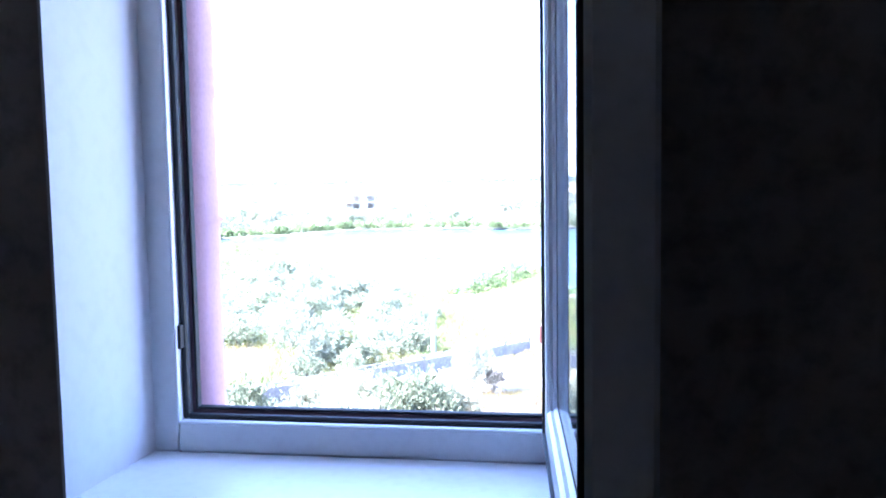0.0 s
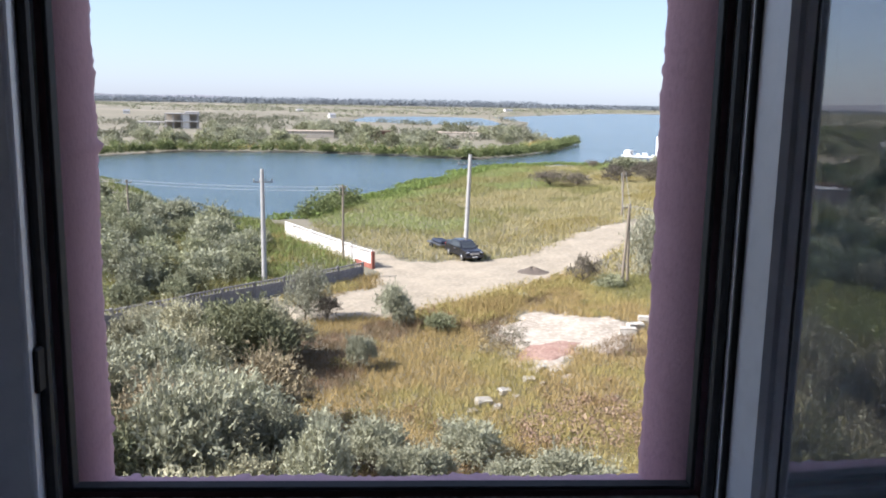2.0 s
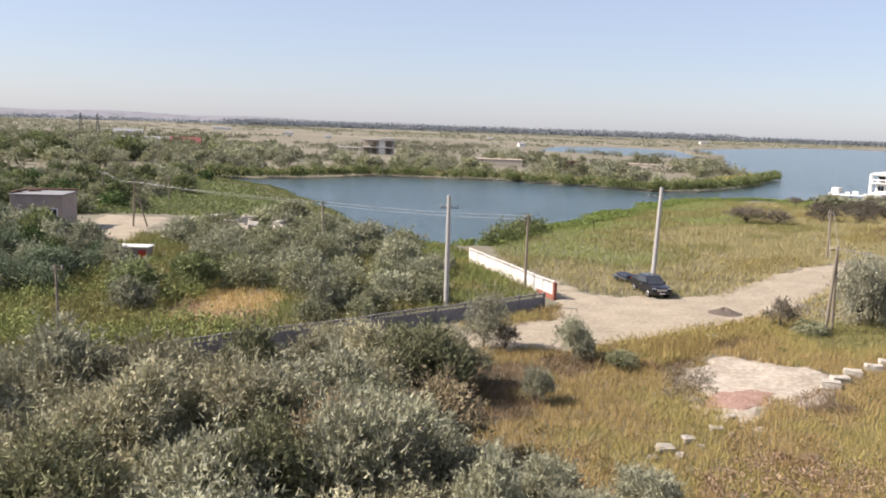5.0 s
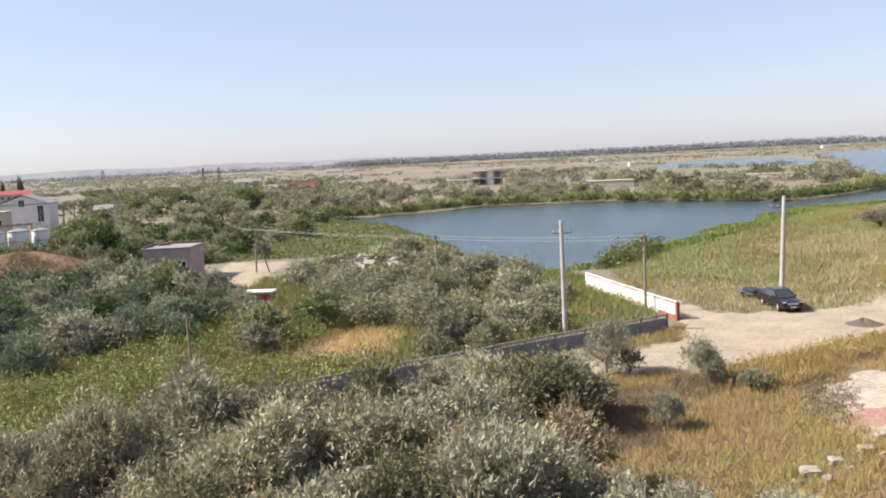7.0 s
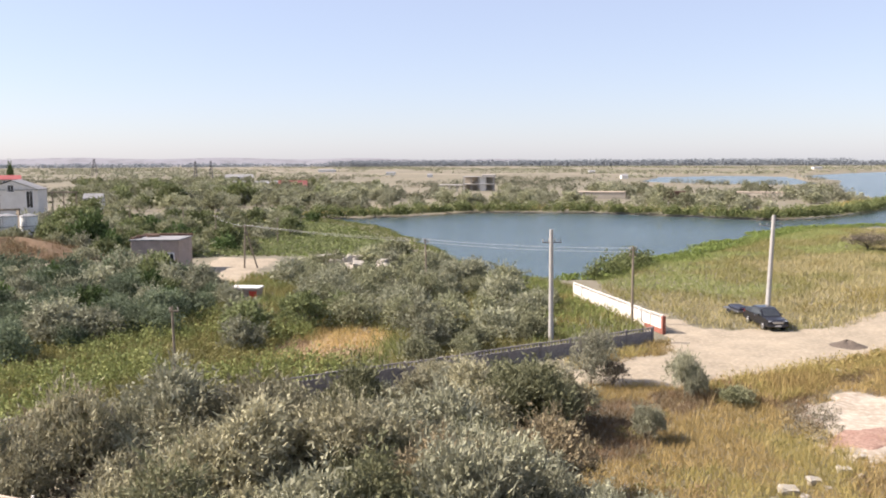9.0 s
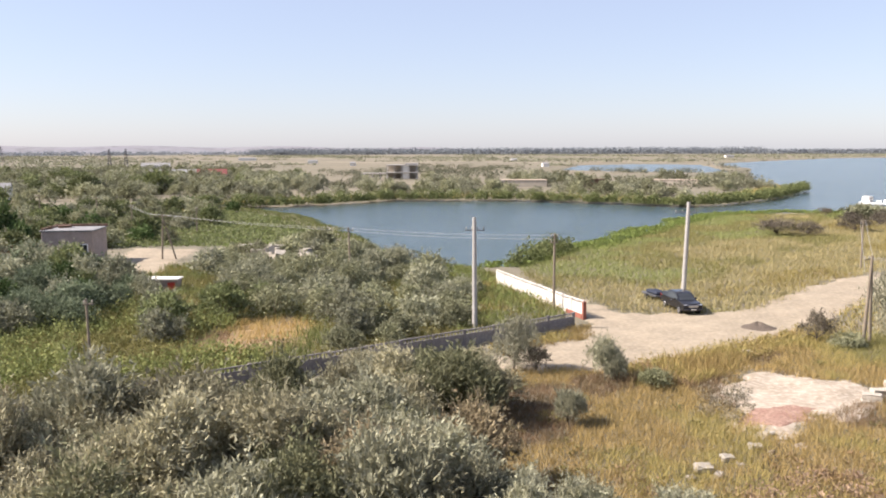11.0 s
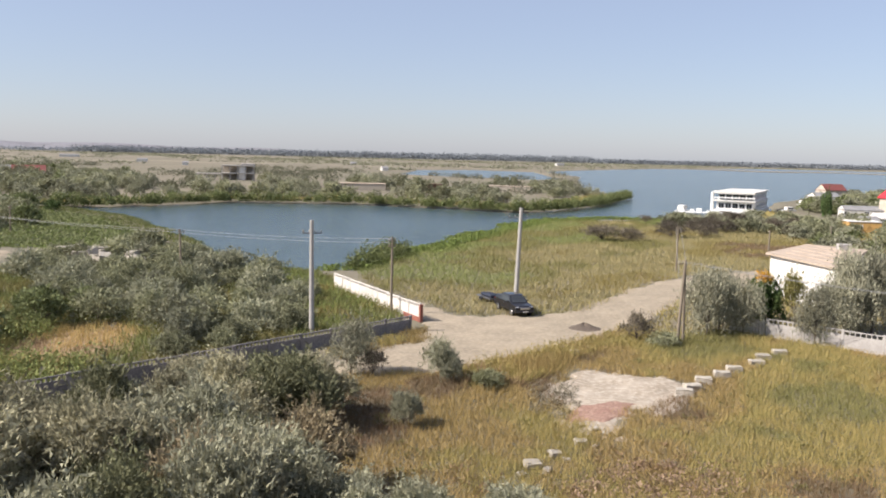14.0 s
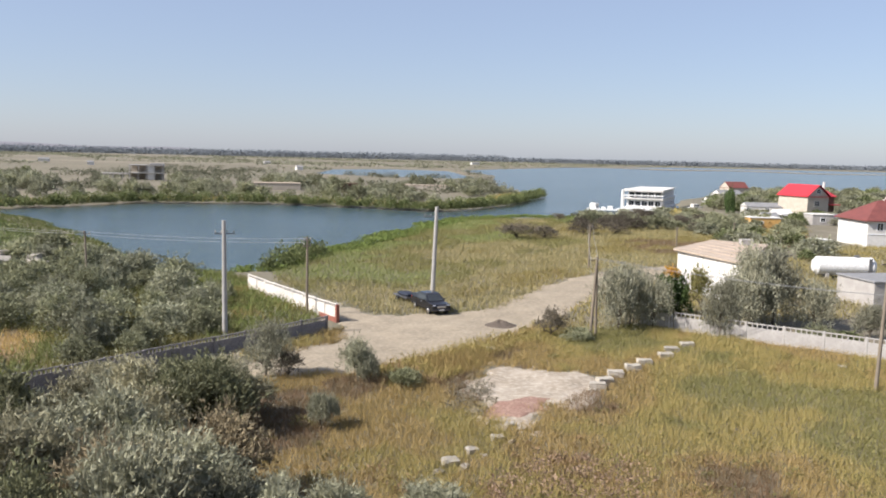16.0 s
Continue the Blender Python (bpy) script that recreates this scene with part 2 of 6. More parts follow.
def raw_mesh(name, verts, faces, mat):
    """A mesh from arrays: faces all of one size."""
    verts, faces = np.asarray(verts, np.float32), np.asarray(faces, np.int32)
    me = bpy.data.meshes.new(name)
    me.vertices.add(len(verts))
    me.vertices.foreach_set("co", verts.ravel())
    k = faces.shape[1]
    me.loops.add(faces.size)
    me.loops.foreach_set("vertex_index", faces.ravel())
    me.polygons.add(len(faces))
    me.polygons.foreach_set("loop_start", np.arange(0, faces.size, k, dtype=np.int32))
    me.update(calc_edges=True)
    me.materials.append(mat)
    return me


def signed(px, py, poly):
    """Signed distance from points to a polygon's edge, positive inside."""
    px, py = np.asarray(px, float), np.asarray(py, float)
    best, inside = np.full(px.shape, 1e18), np.zeros(px.shape, bool)
    for (ax, ay), (bx, by) in zip(poly, poly[1:] + poly[:1]):
        ex, ey = bx - ax, by - ay
        h = np.clip(((px - ax) * ex + (py - ay) * ey) / (ex * ex + ey * ey + 1e-9), 0, 1)
        best = np.minimum(best, (px - ax - ex * h) ** 2 + (py - ay - ey * h) ** 2)
        if ay != by:
            inside ^= ((ay > py) != (by > py)) & (px < ex * (py - ay) / (by - ay) + ax)
    return np.where(inside, 1, -1) * np.sqrt(best)


def wobble(x, y, size, seed=0):
    """A cheap smooth noise between about -1 and 1."""
    x, y = np.asarray(x) / size, np.asarray(y) / size
    s = np.zeros(np.shape(x))
    for i, (u, v, p) in enumerate(((1, 0.3, 0.1), (-0.4, 1.1, 1.7), (1.7, -1.2, 2.9), (0.8, 2.1, 4.2), (-2.6, 1.4, 0.7))):
        s = s + np.sin(x * u * 2.1 + y * v * 2.1 + p * 3 + seed * 1.3 + i) / (1 + 0.3 * i)
    return s / 2.6


# ---- plan of the land ----
LAKE = [(-107, 207), (-90, 213), (-80, 222), (-67, 245), (-30, 251), (-7, 243), (17, 230), (29, 244), (45, 272), (65, 328), (62, 370), (67, 449), (80, 560),
        (98, 682), (92, 900), (157, 1072), (331, 1459), (745, 2045), (981, 1946), (1500, 1900), (2600, 1600), (2600, 1200), (700, 780), (330, 500), (222, 410),
        (181, 396), (139, 353), (118, 320), (95, 262), (78, 232), (62, 209), (35, 207), (18, 192), (6, 158), (-5, 129), (-10, 120), (-12.5, 108), (-16, 106), (-30, 108),
        (-35, 124), (-45, 144), (-68, 182), (-90, 202)]
LAGOON = [(-42, 640), (-20, 600), (16, 570), (48, 556), (72, 575), (78, 870), (25, 905), (-36, 834)]
ROAD = [(-9, 55), (-6.5, 54.6), (-4.5, 53.6), (-2.5, 55.6), (-0.3, 55.9), (4.5, 60), (9.3, 65.4), (14.5, 71.6), (18.2, 77), (23.6, 88), (32, 98), (48, 112), (52, 118), (46, 116), (30, 105),
        (21.3, 96.7), (15.4, 85.4), (11, 78.2), (7.6, 76.5), (3.7, 75.8), (0.5, 75.4), (-2.4, 79.5), (-4.4, 83), (-5.4, 82), (-3, 76.5), (-1.6, 73), (-2.3, 69), (-2.2, 65), (-4, 62.6), (-7, 59)]
PATCH = [(6.0, 51.6), (7.6, 55.8), (8.2, 57.1), (11.5, 55.8), (14.7, 55), (16.2, 53.4), (14.3, 50.5), (11.6, 48.1), (9.9, 45.9), (8.4, 43.2), (7.3, 44), (6.5, 46.5)]
YARD = [(-62, 90), (-64, 98), (-69, 113), (-60, 114), (-56.5, 101), (-52, 90), (-57, 88)]
WALL_A, WALL_B = Vector((-36.6, 31.3, 0)), Vector((-3.25, 68.5, 0))


def bank(x, y):
    """Height of the land: flat waste ground that dips under the lakes."""
    sd = -np.maximum(signed(x, y, LAKE), signed(x, y, LAGOON))
    sd = sd + wobble(x, y, 9.0) * 1.5
    land = 0.06 * wobble(x, y, 5.0, 2) + 0.05 * wobble(x, y, 1.7, 3)
    far = np.clip((np.hypot(x, y) - 300) / 300, 0, 1)
    return np.clip(-0.8 + sd * 0.22, -2.4, land * (1 - far))


def make_ground():
    az = np.radians(np.r_[np.arange(-180, -52, 8), np.arange(-52, 48, 0.4), np.arange(48, 180, 8)])
    r = np.r_[0.5, 2.5 * 1.0255 ** np.arange(300)]
    a, rr = np.meshgrid(az, r)
    x, y = rr * np.sin(a), rr * np.cos(a)
    z = bank(x, y)
    n, k = len(r), len(az)
    i, j = np.meshgrid(np.arange(n - 1), np.arange(k), indexing="ij")
    q = np.stack([i * k + j, i * k + (j + 1) % k, (i + 1) * k + (j + 1) % k, (i + 1) * k + j], -1).reshape(-1, 4)
    me = raw_mesh("ground", np.stack([x, y, z], -1).reshape(-1, 3), q[:, ::-1], M_GROUND)
    tagged(new("ground", me), "dry sandy waste ground with patchy grass", "ground", kind="structure")


def sheet(name, poly, mat, label, category, step, lift, ragged):
    """A thin sheet of soil over the ground with a ragged edge."""
    xs, ys = [p[0] for p in poly], [p[1] for p in poly]
    gx, gy = np.meshgrid(np.arange(min(xs) - 2, max(xs) + 2, step), np.arange(min(ys) - 2, max(ys) + 2, step))
    sd = signed(gx, gy, poly) + ragged * (wobble(gx, gy, 2.2, 5) + 0.6 * wobble(gx, gy, 0.7, 8))
    z = bank(gx, gy) + lift + np.clip(sd, -0.3, 0.25) * 0.2 + 0.02 * wobble(gx, gy, 0.9, 4)
    n, k = gx.shape
    keep = (sd[:-1, :-1] > -0.25) | (sd[1:, 1:] > -0.25)
    i, j = np.nonzero(keep)
    q = np.stack([i * k + j, i * k + j + 1, (i + 1) * k + j + 1, (i + 1) * k + j], -1)
    me = raw_mesh(name, np.stack([gx, gy, z], -1).reshape(-1, 3), q, mat)
    return tagged(new(name, me), label, category, kind="structure")


make_ground()
bm = bmesh.new()
add_prism(bm, [(-400, 90), (3000, 90), (3000, 2300), (-400, 2300)], -1.2, -0.8)
tagged(part("water", bm, M_WATER), "blue rippled lake water with reed-lined banks", "lake", kind="structure")
sheet("road", ROAD, M_SAND, "pale rutted dirt road", "road", 0.4, 0.03, 0.7)
sheet("sand_patch", PATCH, M_WHITESAND, "bare patch of pale sand", "sand", 0.25, 0.03, 1.2)
sheet("yard", YARD, M_SAND, "bare sandy yard beside the hut", "yard", 0.6, 0.03, 0.8)
sheet("red_soil", [(7.1, 45.6), (7.6, 48.1), (9.4, 49.5), (11.0, 48.8), (10.1, 46.6), (8.4, 45.4)], M_REDSOIL, "patch of crushed reddish brick soil", "soil", 0.15, 0.07, 0.6)



# ---- the flat building with the window ----
FLOOR, SILL, TOP = 12.95, 13.80, 15.25
GX0, GX1 = -0.287, 0.431               # clear opening of the window frame
IN, OUT = -0.32, 0.18                  # inner and outer face of the outer wall


def wall_with_hole():
    """The outer wall: four blocks round the opening, stepped at the frame."""
    bm = bmesh.new()
    x0, x1, z0, z1 = -0.375, 0.515, SILL, TOP + 0.06
    for c0, c1 in (((-9, IN, 0), (x0, OUT - 0.01, 18)), ((x1, IN, 0), (9, OUT - 0.01, 18)), ((x0, IN, 0), (x1, OUT - 0.01, z0 - 0.03)), ((x0, IN, z1), (x1, OUT - 0.01, 18))):
        add_box(bm, [(a + b) / 2 for a, b in zip(c0, c1)], [b - a for a, b in zip(c0, c1)])
    tagged(part("wall_north", bm, M_MAUVE), "mauve rendered outer wall of the flat block", "wall", kind="structure")


wall_with_hole()


def slab(name, x0, x1, y0, y1, z0, z1, mat, label="", category="", kind="structure", parent=None, bevel=0.0):
    ob = box_part(name, ((x0 + x1) / 2, (y0 + y1) / 2, (z0 + z1) / 2), (x1 - x0, y1 - y0, z1 - z0), mat, parent, bevel)
    return tagged(ob, label, category, kind=kind) if label else ob


slab("wall_east", 8.7, 9, -9, IN, 0, 18, M_MAUVE, "plain rendered side wall of the flat block", "wall")
slab("wall_west", -9, -8.7, -9, IN, 0, 18, M_MAUVE, "plain rendered side wall of the flat block", "wall")
slab("wall_south", -8.7, 8.7, -9, -8.7, 0, 18, M_MAUVE, "plain rendered back wall of the flat block", "wall")
slab("roof", -9.2, 9.2, -9.2, 0.4, 18, 18.3, M_CONCRETE, "flat concrete roof slab", "roof")

# the room
bm = bmesh.new()
for c0, c1 in (((-2, IN - 0.03, FLOOR), (-0.375, IN, 15.6)), ((0.515, IN - 0.03, FLOOR), (2.2, IN, 15.6)), ((-0.375, IN - 0.03, FLOOR), (0.515, IN, SILL - 0.05)), ((-0.375, IN - 0.03, TOP + 0.06), (0.515, IN, 15.6))):
    add_box(bm, [(a + b) / 2 for a, b in zip(c0, c1)], [b - a for a, b in zip(c0, c1)])
tagged(part("wall_window_side", bm, M_ROOMWALL), "dim beige papered wall round the window", "wall", kind="structure")
slab("wall_left", -2.15, -2, -4.3, IN - 0.03, FLOOR, 15.6, M_ROOMWALL, "dim beige papered room wall", "wall")
slab("wall_right", 2.2, 2.35, -4.3, IN - 0.03, FLOOR, 15.6, M_ROOMWALL, "dim beige papered room wall", "wall")
slab("wall_back", -2.15, 2.35, -4.45, -4.3, FLOOR, 15.6, M_ROOMWALL, "dim beige papered room wall", "wall")
slab("floor", -2.15, 2.35, -4.45, IN, FLOOR - 0.15, FLOOR, M_FLOORWOOD, "dark laminate room floor", "floor")
slab("ceiling", -2.15, 2.35, -4.45, IN, 15.6, 15.75, M_CEIL, "pale painted room ceiling", "ceiling")


def jagged_reveal(name, side):
    """Outer reveal of the window in mauve render with a chipped outer edge: side -1 left, 1 right, 0 the bottom ledge, 2 the top."""
    rng = np.random.default_rng(7 + int(side * 3))
    n = 220
    t = np.linspace(0, 1, n)
    chip = 0.0012 * np.sin(t * 23) + rng.normal(0, 0.0009, n)
    for k in rng.integers(3, n - 4, 9):
        chip[k:k + rng.integers(2, 5)] += rng.uniform(0.0012, 0.0035)
    v = []
    for k in range(n):
        if side in (-1, 1):
            z = SILL - 0.02 + t[k] * (TOP - SILL + 0.08)
            xi, xo = (GX0 - 0.002, -0.306) if side < 0 else (GX1 + 0.002, 0.424)
            c = chip[k]
            back = -0.374 if side < 0 else 0.514
            v += [(xi, 0.002, z), (xi + (xo - xi) * 0.93, 0.166, z), (xo - side * c, OUT + c * 0.5, z), (xo + side * 0.012, OUT + 0.004, z), (back, OUT + 0.004, z), (back, 0.002, z)]
        else:
            x = -0.373 + t[k] * 0.886
            zi, zo, zb = (13.884, 13.815, SILL - 0.025) if side == 0 else (TOP, TOP + 0.01, TOP + 0.055)
            c = chip[k] * 0.8
            v += [(x, 0.003, zi), (x, 0.16, zo + 0.004), (x, OUT + 0.002 + c, zo + c), (x, OUT + 0.005, zo - 0.012), (x, OUT + 0.003, zb), (x, 0.003, zb)]
    m = 6
    f = [(k * m + i, k * m + (i + 1) % m, (k + 1) * m + (i + 1) % m, (k + 1) * m + i) for k in range(n - 1) for i in range(m)]
    me = raw_mesh(name, v, f, M_MAUVE)
    me.materials.append(M_FOAM)
    idx = np.zeros(len(f), np.int32)
    idx[1::6] = 0
    idx[2::6] = 1
    me.polygons.foreach_set("material_index", idx)
    return new(name, me)


win = thing("window_1", pose(0, 0, 0), "white plastic window with its sash swung open inward", "window")
win["kind"] = "structure"
for nm, s in (("reveal", -1), ("reveal", 1), ("ledge", 0), ("lintel", 2)):
    tagged(jagged_reveal(nm, s), "chipped mauve render round the window", "reveal", kind="structure")


def profile_frame(prefix, x0, x1, z0, z1, w, y0, y1, mat, parent, bevel):
    """Four mitred-looking bars round an opening; w is the face width."""
    out = [slab(prefix, x0, x0 + w, y0, y1, z0, z1, mat, parent=parent, bevel=bevel), slab(prefix, x1 - w, x1, y0, y1, z0, z1, mat, parent=parent, bevel=bevel),
           slab(prefix, x0 + w, x1 - w, y0, y1, z0, z0 + w, mat, parent=parent, bevel=bevel), slab(prefix, x0 + w, x1 - w, y0, y1, z1 - w, z1, mat, parent=parent, bevel=bevel)]
    return out


profile_frame("frame_bar", -0.362, 0.506, 13.812, 15.30, 0.062, -0.072, 0.0, M_PVC, win, 0.004)
profile_frame("frame_lip", -0.304, 0.448, 13.870, 15.242, 0.007, -0.076, -0.062, M_PVC, win, 0.002)
profile_frame("gasket", -0.300, 0.444, 13.874, 15.238, 0.010, -0.05, -0.034, M_GASKET, win, 0.003)
profile_frame("outer_stop", -0.2895, 0.4335, 13.8845, 15.2275, 0.005, -0.012, 0.006, M_GASKET, win, 0.001)
slab("strike_plate", -0.303, -0.292, -0.066, -0.03, 14.02, 14.068, M_GASKET, parent=win, bevel=0.002)

sash = thing("window_sash", pose(0.461, -0.085, 0, 0, 0, 94.4), "white plastic sash with double glazing, swung open into the room", "window sash")


def sash_parts():
    """The sash in its own frame: it hangs from the hinge at x = 0 and reaches to x = -0.78 when shut; the outer face looks to +y."""
    L, z0, z1 = -0.84, 13.865, 15.245
    profile_frame("sash_bar", L, 0.0, z0, z1, 0.078, -0.034, 0.03, M_PVC, sash, 0.006)
    profile_frame("sash_step", L + 0.072, -0.072, z0 + 0.072, z1 - 0.072, 0.014, -0.024, 0.018, M_PVC, sash, 0.005)
    profile_frame("sash_gasket", L + 0.082, -0.082, z0 + 0.082, z1 - 0.082, 0.008, -0.018, 0.012, M_GASKET, sash, 0.002)
    profile_frame("sash_seal", L + 0.012, -0.012, z0 + 0.012, z1 - 0.012, 0.008, 0.028, 0.036, M_GASKET, sash, 0.002)
    for y in (-0.009, 0.009):
        ob = slab("pane", L + 0.08, -0.08, y - 0.002, y + 0.002, z0 + 0.08, z1 - 0.08, M_GLASS, parent=sash)
        ob.visible_shadow = False
    for z in (13.99, 15.1):
        tube_part("hinge", (0.004, 0.012, z - 0.045), (0.004, 0.012, z + 0.045), 0.009, 0.009, M_PVC, sash, 12)


sash_parts()
bm = bmesh.new()
for poly in ([(-0.374, -0.01), (-0.350, -0.01), (-0.351, -0.08), (-0.368, IN - 0.034), (-0.374, IN - 0.034)], [(0.514, -0.01), (0.492, -0.01), (0.493, -0.08), (0.508, IN - 0.034), (0.514, IN - 0.034)]):
    add_prism(bm, poly, SILL - 0.02, 15.31)
tagged(part("plaster_reveal", bm, M_PLASTER), "smooth white plastered inner window reveal", "reveal", kind="structure")
tagged(box_part("window_sill", (0.07, -0.225, 13.797), (0.90, 0.31, 0.035), M_PVC, None, 0.006), "white plastic inner window sill", "sill", kind="structure")


# ---- walls, poles and wires ----
def panel_wall(name, a, b, height, count, mat, label, group, post_mat=None, slots=9, slot_h=0.22, rail=False):
    """A precast wall of panels between posts, with a row of slots along the top of each panel."""
    a, b = Vector((*a, 0)), Vector((*b, 0))
    d = b - a
    L = d.length / count
    top = thing(name, Matrix.Translation(a) @ Matrix.Rotation(math.atan2(d.y, d.x), 4, "Z"), label, "wall", group)
    rng = random.Random(len(name) + count)
    bm = bmesh.new()
    x0, x1 = 0.07, L - 0.07
    zb, zs, zt = -0.15, height - slot_h - 0.09, height - 0.09
    add_box(bm, ((x0 + x1) / 2, 0, (zb + zs) / 2), (x1 - x0, 0.09, zs - zb), 0, 0.008)
    add_box(bm, ((x0 + x1) / 2, 0, height - 0.045), (x1 - x0, 0.10, 0.09), 0, 0.008)
    for i in range(slots + 1):
        add_box(bm, (x0 + 0.03 + i * (x1 - x0 - 0.06) / slots, 0, (zs + zt) / 2), (0.07, 0.08, slot_h + 0.004))
    for i in range(3):
        add_box(bm, (x0 + (i + 0.5) * (x1 - x0) / 3, -0.047, zs * 0.5), ((x1 - x0) / 3 - 0.22, 0.012, zs * 0.62), 0, 0.004)
    first = part("panel", bm, mat, top)
    bm = bmesh.new()
    add_box(bm, (0, 0, height / 2 - 0.05), (0.17, 0.17, height + 0.2), 0, 0.012)
    post = part("post", bm, post_mat or mat, top)
    for i in range(count):
        p = first if i == 0 else first.copy()
        if i:
            scene.collection.objects.link(p)
        p.matrix_basis = pose(i * L, rng.uniform(-0.02, 0.02), rng.uniform(-0.05, 0.03), rng.uniform(-1.2, 1.2), 0, rng.uniform(-0.4, 0.4))
    for i in range(count + 1):
        p = post if i == 0 else post.copy()
        if i:
            scene.collection.objects.link(p)
        p.matrix_basis = pose(i * L, 0, rng.uniform(-0.05, 0.04), rng.uniform(-1, 1), rng.uniform(-1, 1), 0)
    return top


panel_wall("concrete_wall", WALL_A[:2], WALL_B[:2], 1.25, 18, M_GREYWALL, "low grey precast concrete wall with slotted top", "yard walls")
w = panel_wall("whitewashed_wall", (-12.4, 89.8), (-2.6, 72.3), 1.55, 9, M_WHITEWALL, "whitewashed concrete panel wall with slotted top", "yard walls")
box_part("end_pillar", ((Vector((-2.6, 72.3)) - Vector((-12.4, 89.8))).length + 0.12, 0, 0.72), (0.28, 0.3, 1.55), M_BRICKRED, w, 0.02, "end pillar painted oxide red")
box_part("red_band", ((Vector((-2.6, 72.3)) - Vector((-12.4, 89.8))).length - 1.6, -0.11, 0.18), (3.0, 0.05, 0.42), M_BRICKRED, w, 0.01, "oxide red painted foot of the wall")
panel_wall("boundary_fence", (26.0, 69.7), (50.5, 48.4), 1.5, 11, M_CONCRETE, "pale precast concrete boundary fence with slotted top", "yard walls", M_CONCRETE, slots=7, slot_h=0.26)


gate = thing("yard_gate", pose(23.6, 71.8, 0, 0, 0, -41), "white boarded yard gate at the end of the fence", "gate")
for i in range(12):
    box_part("board", (0.13 + 0.25 * i, 0, 0.72), (0.2, 0.03, 1.25), M_WHITEWALL, gate, 0.006)
for z in (0.35, 1.1):
    box_part("gate_rail", (1.5, 0.04, z), (3.0, 0.05, 0.1), M_WHITEWALL, gate, 0.006)


def crossarm(top, z, length, turn_deg, mat, count=2):
    bm = bmesh.new()
    m = Matrix.Rotation(radians(turn_deg), 4, "Z")
    add_box(bm, (0, 0, z), (length, 0.09, 0.09), 0, 0.01, m)
    part("crossarm", bm, M_STEEL if mat is M_POLE else mat, top)
    for i in range(count):
        x = (i / (count - 1) - 0.5) * (length - 0.14)
        p = m @ Vector((x, 0, z + 0.04))
        bm = bmesh.new()
        add_tube(bm, p, p + Vector((0, 0, 0.10)), 0.02, 0.02, 6)
        add_tube(bm, p + Vector((0, 0, 0.10)), p + Vector((0, 0, 0.22)), 0.06, 0.035, 8)
        part("insulator", bm, M_STONE, top)


def utility_pole(x, y, h, r, mat, lean=(0, 0), arm=1.4, arms=1, turn_deg=0, label="", stay=None):
    top = thing("utility_pole", pose(x, y, 0), label, "utility pole", "utility poles")
    tube_part("shaft", (0, 0, -0.4), (lean[0], lean[1], h), r, r * 0.72, mat, top, 14)
    if arm:
        for i in range(arms):
            crossarm(top, h - (1.0 if mat is M_POLE else 0.3) - 0.5 * i, arm, turn_deg, mat, 4 if arm > 1.2 else 2)
    if stay:
        tube_part("brace", (stay[0], stay[1], -0.3), (lean[0] * 0.95, lean[1] * 0.95, h - 0.4), r * 0.85, r * 0.7, mat, top, 10)
    return top


CONC, TIMB = "pale round concrete utility pole with crossarm", "weathered grey timber utility pole with insulators"
utility_pole(-10.81, 65.76, 9.0, 0.21, M_POLE, arm=1.5, turn_deg=12, label="thick pale concrete utility pole behind the grey wall", lean=(-0.05, 0))
utility_pole(6.5, 85.8, 9.15, 0.24, M_POLE, lean=(0.28, 0), arm=2.0, turn_deg=10, label="pale concrete utility pole behind the parked pickup")
utility_pole(-5.32, 75.4, 6.9, 0.13, M_WOOD, arm=0.7, arms=2, turn_deg=20, label="thin timber utility pole beside the whitewashed wall")
utility_pole(-27.35, 85.6, 6.2, 0.13, M_WOOD, arm=0.7, turn_deg=20, label=TIMB, lean=(-0.15, 0))
utility_pole(-30.93, 45.44, 5.4, 0.10, M_WOOD, arm=0.6, turn_deg=30, label=TIMB, lean=(-0.2, 0.1))
utility_pole(17.7, 66.0, 6.6, 0.14, M_WOOD, arm=0.5, turn_deg=30, label="timber utility pole doubled by a leaning brace", lean=(0.35, 0), stay=(0.75, 1.0))
utility_pole(32.3, 50.8, 8.4, 0.13, M_WOOD, arm=0.8, turn_deg=30, label="slim leaning timber pole by the boundary fence", lean=(0.35, 0.1))
utility_pole(28.3, 108, 5.9, 0.12, M_WOOD, arm=0.6, label=TIMB)
utility_pole(48.3, 131.2, 3.95, 0.13, M_WOOD, arm=0.5, label=TIMB)
utility_pole(63.8, 145.4, 3.8, 0.13, M_WOOD, arm=0.5, label=TIMB)
utility_pole(-58.4, 102, 6.0, 0.13, M_WOOD, arm=2.6, turn_deg=25, label="A-shaped timber utility pole with a wide crossarm", lean=(0.3, 0), stay=(1.6, 0.9))
utility_pole(-79.8, 130.1, 5.3, 0.14, M_WOOD, arm=0.8, label=TIMB)
utility_pole(-70.9, 135.6, 4.6, 0.13, M_WOOD, arm=0.6, label=TIMB)
utility_pole(-97.1, 146.5, 5.6, 0.14, M_WOOD, arm=1.8, label=TIMB)
utility_pole(-118, 158, 5.2, 0.14, M_WOOD, arm=2.0, label=TIMB)


